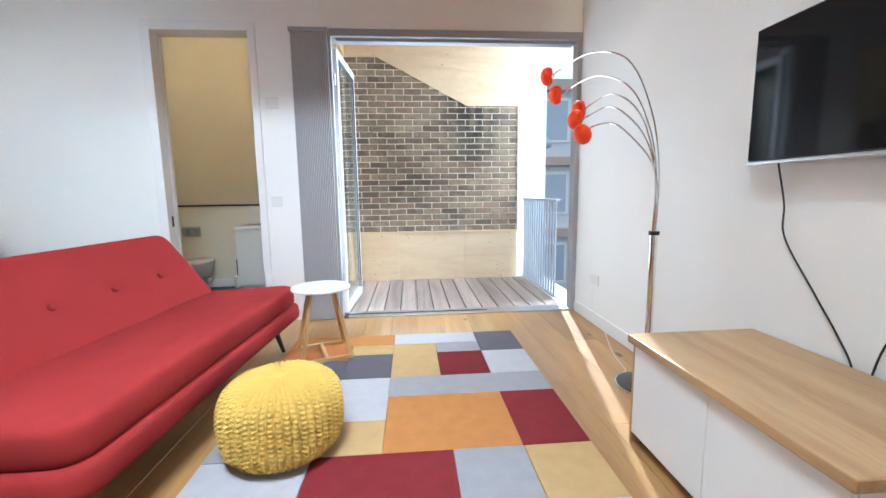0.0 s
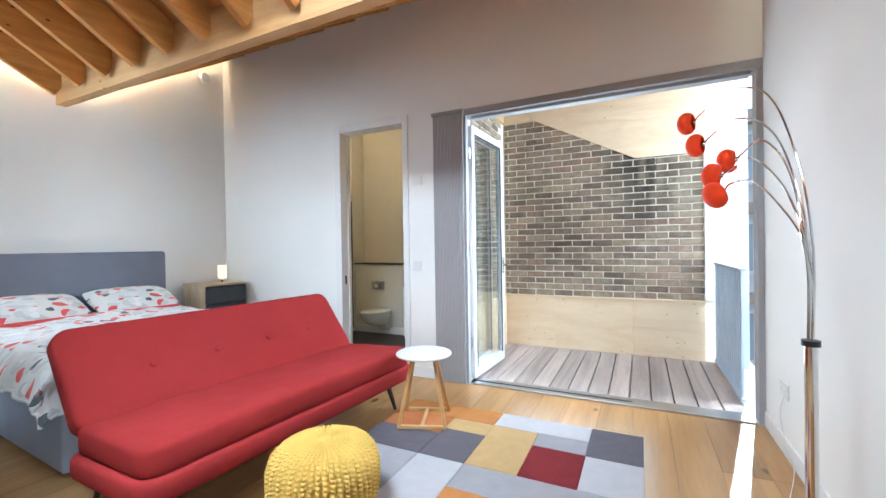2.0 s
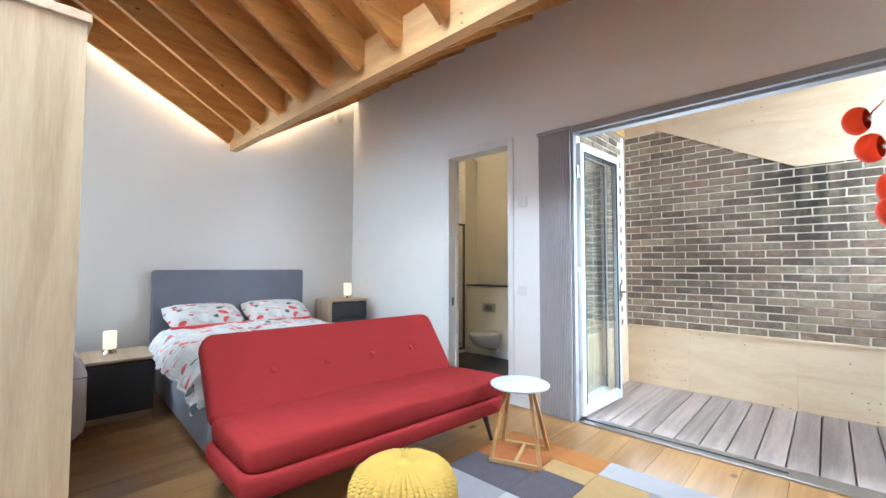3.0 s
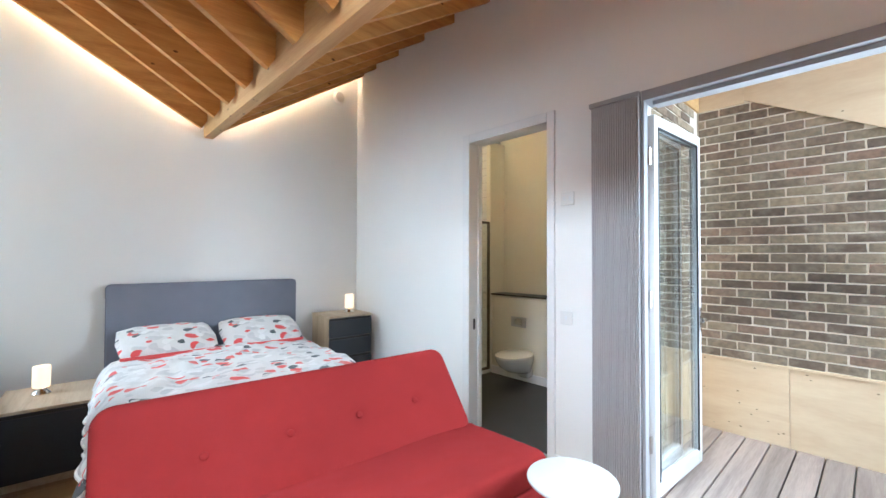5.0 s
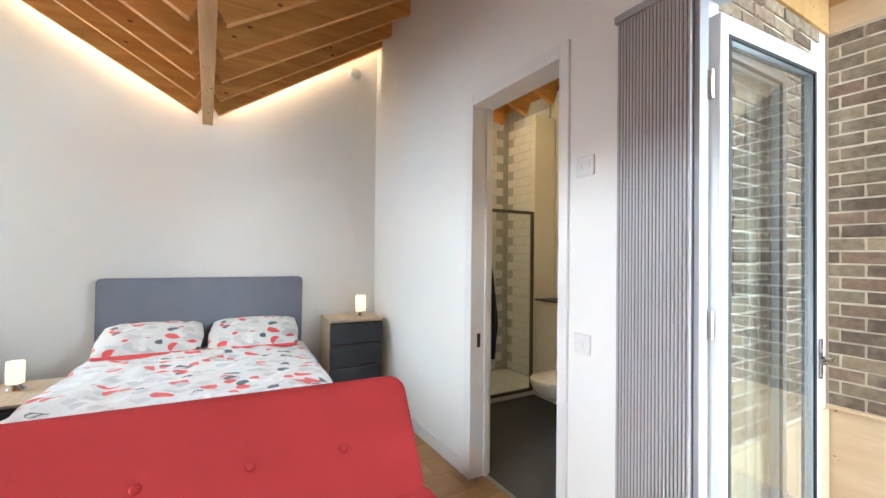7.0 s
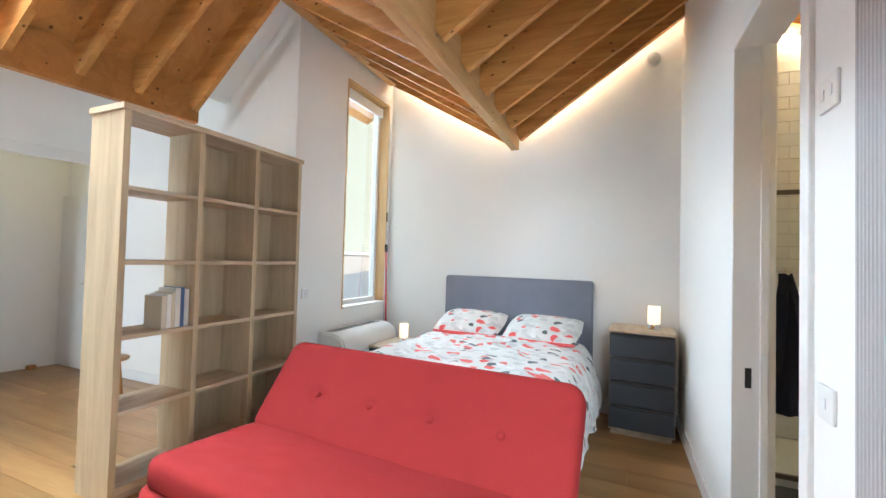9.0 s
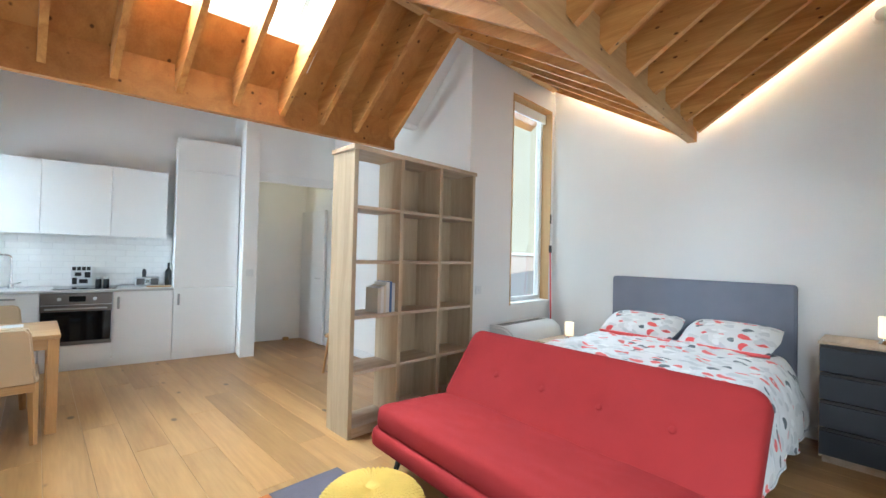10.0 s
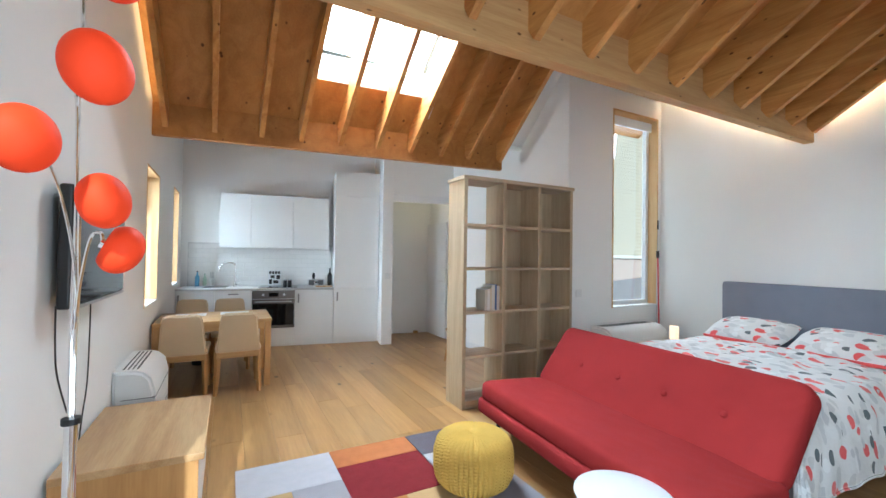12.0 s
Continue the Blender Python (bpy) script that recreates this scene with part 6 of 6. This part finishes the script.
# open joists under the balcony roof
bc = thing("balcony_ceiling", "orange plywood soffit over open pine joists", "ceiling")
tagged(bc, kind="structure")
part("soffit", B(-0.199, NY + 0.14, 3.051, 2.10, BKY + 0.02, 3.075, 0), PLYS, bc)
for k in range(6):
    part("joist", B(-0.05 + 0.4 * k, NY + 0.16, 2.885, -0.005 + 0.4 * k, BKY - 0.032, 3.05, 0.003), PINE, bc)

rl2 = thing("balcony_railing", "grey metal balustrade of close vertical bars", "railing")
tagged(rl2, kind="structure")
part("top_rail", B(2.03, 5.60, 1.0, 2.08, BKY - 0.06, 1.02, 0.003), RAILM, rl2)
part("bottom_rail", B(2.035, 5.60, 0.02, 2.075, BKY - 0.06, 0.045, 0.003), RAILM, rl2)
pb = B(-0.006, -0.017, 0.045, 0.006, 0.017, 1.0, 0.002, 1)
pm_ = bpy.data.meshes.new("bar")
pb.to_mesh(pm_)
pb.free()
pm_.materials.append(RAILM)
for k in range(27):
    t = new("bar", pm_)
    t.parent = rl2
    t.location = (2.055 + (0.008 if k % 2 else -0.008), 5.63 + k * 0.0425, 0)
struct("balcony_column", B(2.105, BKY, -3.1, 2.335, BKY + 0.24, 3.1, 0.006), mat("pale_blue_render", (0.44, 0.49, 0.55), 0.8, var=0.03, bump=0.05), "pale rendered column at the balcony corner")

# street seen past the balcony
PALEPANE = mat("sky_lit_pane", (0.40, 0.45, 0.52), 0.2, var=0.05, scale=1)
ob_ = thing("apartment_building", "pale rendered apartment building across the street", "building")
part("wall", B(2.6, 16.0, -3.1, 18.0, 26.0, 4.6, 0), mat("pale_render", (0.62, 0.63, 0.66), 0.85, var=0.05, scale=0.7, bump=0.05), ob_)
for i in range(6):
    for j in range(3):
        w = part("window", B(3.2 + i * 1.9, 15.92, -2.2 + j * 2.5, 4.3 + i * 1.9, 15.998, -0.7 + j * 2.5, 0.01), UPVC, ob_)
        part("pane", B(3.3 + i * 1.9, 15.90, -2.1 + j * 2.5, 4.2 + i * 1.9, 15.915, -0.8 + j * 2.5, 0), PALEPANE, w)
part("roof", B(2.4, 15.8, 4.6, 18.2, 26.2, 4.9, 0.02), GREYM, ob_)
for j in range(3):
    part("balcony_band", B(2.6, 15.7, -0.5 + j * 2.5, 18.0, 15.999, -0.2 + j * 2.5, 0.01), mat("brick_band", (0.46, 0.36, 0.31), 0.85, var=0.08), ob_)
sl = thing("street_lamp", "grey street lamp post with round hood across the street", "street lamp", m=pose(3.75, 11.5, -3.1))
part("post", tube(bmesh.new(), [(0, 0, 0), (0, 0, 5.2)], [0.07, 0.045], 12), GREYM, sl, smooth=True)
part("hood", lathe(bmesh.new(), [(0.05, 5.2), (0.24, 5.25), (0.26, 5.32), (0.2, 5.45), (0.08, 5.52)], 24), RAILM, sl, smooth=True)
hs = thing("neighbour_house", "pale brick neighbouring house with slate lean-to beyond the window", "house")
part("wall", B(-24.0, -12.0, -3.1, -1.0, -3.4, 7.6, 0), mat("pale_stock_brick", (0.31, 0.29, 0.235), 0.9, var=0.12, scale=3, bump=0.2), hs)
for k in range(52):
    part("brick_course", B(-24.0, -3.402, 1.62 + k * 0.115, -1.0, -3.392, 1.69 + k * 0.115, 0), mat("pale_brick_course", (0.36, 0.335, 0.27), 0.9, var=0.14, scale=5, bump=0.2) if k == 0 else bpy.data.materials["pale_brick_course"], hs)
part("lower_wall", B(-24.0, -3.399, -3.1, -1.0, -3.1, 1.45, 0), mat("pinkish_brick", (0.34, 0.28, 0.25), 0.9, var=0.15, scale=6, bump=0.2), hs)
part("coping", B(-24.0, -3.398, 1.451, -1.0, -3.04, 1.55, 0.01), mat("pale_stone", (0.5, 0.49, 0.46), 0.85, var=0.06), hs, "pale stone coping")
rf = bmesh.new()
solid(rf, [(-15.0, -3.05, 1.15), (-5.0, -3.05, 0.35), (-5.0, -1.2, -0.35), (-15.0, -1.2, 0.45)], (0, 0, 0.1))
part("lean_to_roof", rf, mat("slate_roof", (0.16, 0.155, 0.165), 0.8, var=0.12, scale=8, bump=0.2), hs)
part("roof", B(-24.2, -12.2, 7.6, -0.8, -3.2, 7.8, 0.01), bpy.data.materials["slate_roof"], hs)

# ---- pieces: deck boards, bricks, floorboards ----
dk = thing("balcony_deck", "weathered grey-brown timber decking on the balcony", "decking")
tagged(dk, kind="structure")
dm = {}
x, k = -0.13, 0
while x < 2.05:
    w = 0.147
    b = B(0, NY + 0.152, -0.043, w, BKY - 0.022, 0.0, 0.003, 1)
    me = dm.setdefault("me", bpy.data.meshes.new("board"))
    if not len(me.vertices):
        b.to_mesh(me)
        me.materials.append(DECK)
    b.free()
    t = new("board", me)
    t.parent = dk
    t.location = (x, 0, random.uniform(-0.0015, 0.0015))
    x += w + 0.010

bw_ = thing("balcony_brick_wall", "dark stock brick wall with pale mortar on the balcony", "brick wall")
tagged(bw_, kind="structure")
L_, H_ = 0.205, 0.0605
meshes = []
for k in range(7):
    b = B(0, 0, 0, L_, 0.045, H_, 0.003, 1)
    for v in b.verts:
        v.co += Vector((random.uniform(-1, 1), random.uniform(-1, 1), random.uniform(-1, 1))) * 0.0028
    me = bpy.data.meshes.new("brick")
    b.to_mesh(me)
    b.free()
    me.materials.append(BRICK)
    meshes.append(me)
rest = bmesh.new()
count = 0


def brick_top(x):
    return 2.71 if x < 0.19 else max(2.145, 2.735 - 0.517 * (x - 0.19))


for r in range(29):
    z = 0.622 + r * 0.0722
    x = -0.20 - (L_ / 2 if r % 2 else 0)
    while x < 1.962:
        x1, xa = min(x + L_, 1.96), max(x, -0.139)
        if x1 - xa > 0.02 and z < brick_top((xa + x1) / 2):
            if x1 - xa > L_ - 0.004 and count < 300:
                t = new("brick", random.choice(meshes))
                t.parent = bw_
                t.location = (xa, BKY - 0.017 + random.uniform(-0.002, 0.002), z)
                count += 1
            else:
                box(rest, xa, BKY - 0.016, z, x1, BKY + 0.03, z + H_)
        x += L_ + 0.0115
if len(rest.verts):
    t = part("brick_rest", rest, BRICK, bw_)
    t["kind"] = "stuff"

wb = thing("balcony_side_wall", "dark stock brick side wall with pale mortar behind the folded doors", "brick wall")
tagged(wb, kind="structure")
for r in range(29):
    y = NY + 0.16 - (L_ / 2 if r % 2 else 0)
    while y + L_ < BKY - 0.03:
        if y > NY + 0.14:
            t = new("brick", random.choice(meshes))
            t.parent = wb
            t.matrix_local = pose(-0.141 + random.uniform(-0.003, 0.003), y, 0.622 + r * 0.0722, 0, 0, 90)
        y += L_ + 0.0115

# oak floorboards
fl = thing("floor", "light oak plank floor with knots", "floor")
tagged(fl, kind="structure")
pw = 0.22
made = {}
x = -3.75
random.seed(5)
while x < EX:
    y = -2.3 - random.uniform(0, 1.8)
    while y < NY:
        ln = random.choice((1.5, 1.8, 2.1))
        y0, y1 = max(y, -2.3), min(y + ln, NY - 0.012)
        x1 = min(x + pw, EX)
        if y1 - y0 > 0.05:
            inside = x1 > -3.7 and not (x1 < AX - 0.15 and y1 < BY - 0.1)
            if inside:
                key = (round(x1 - x, 3), round(y1 - y0, 3))
                if key not in made:
                    b = B(0.0006, 0.0006, -0.02, key[0] - 0.0006, key[1] - 0.0006, 0.0, 0.0012, 1)
                    me = bpy.data.meshes.new("plank")
                    b.to_mesh(me)
                    b.free()
                    me.materials.append(OAKF)
                    made[key] = me
                t = new("plank", made[key])
                t.parent = fl
                t.location = (x, y0, 0)
        y += ln
    x += pw
random.seed(0)
b = B(-1.40, NY - 0.012, -0.02, -0.66, NY + 0.10, -0.0005, 0.001)
part("plank", b, OAKF, fl)
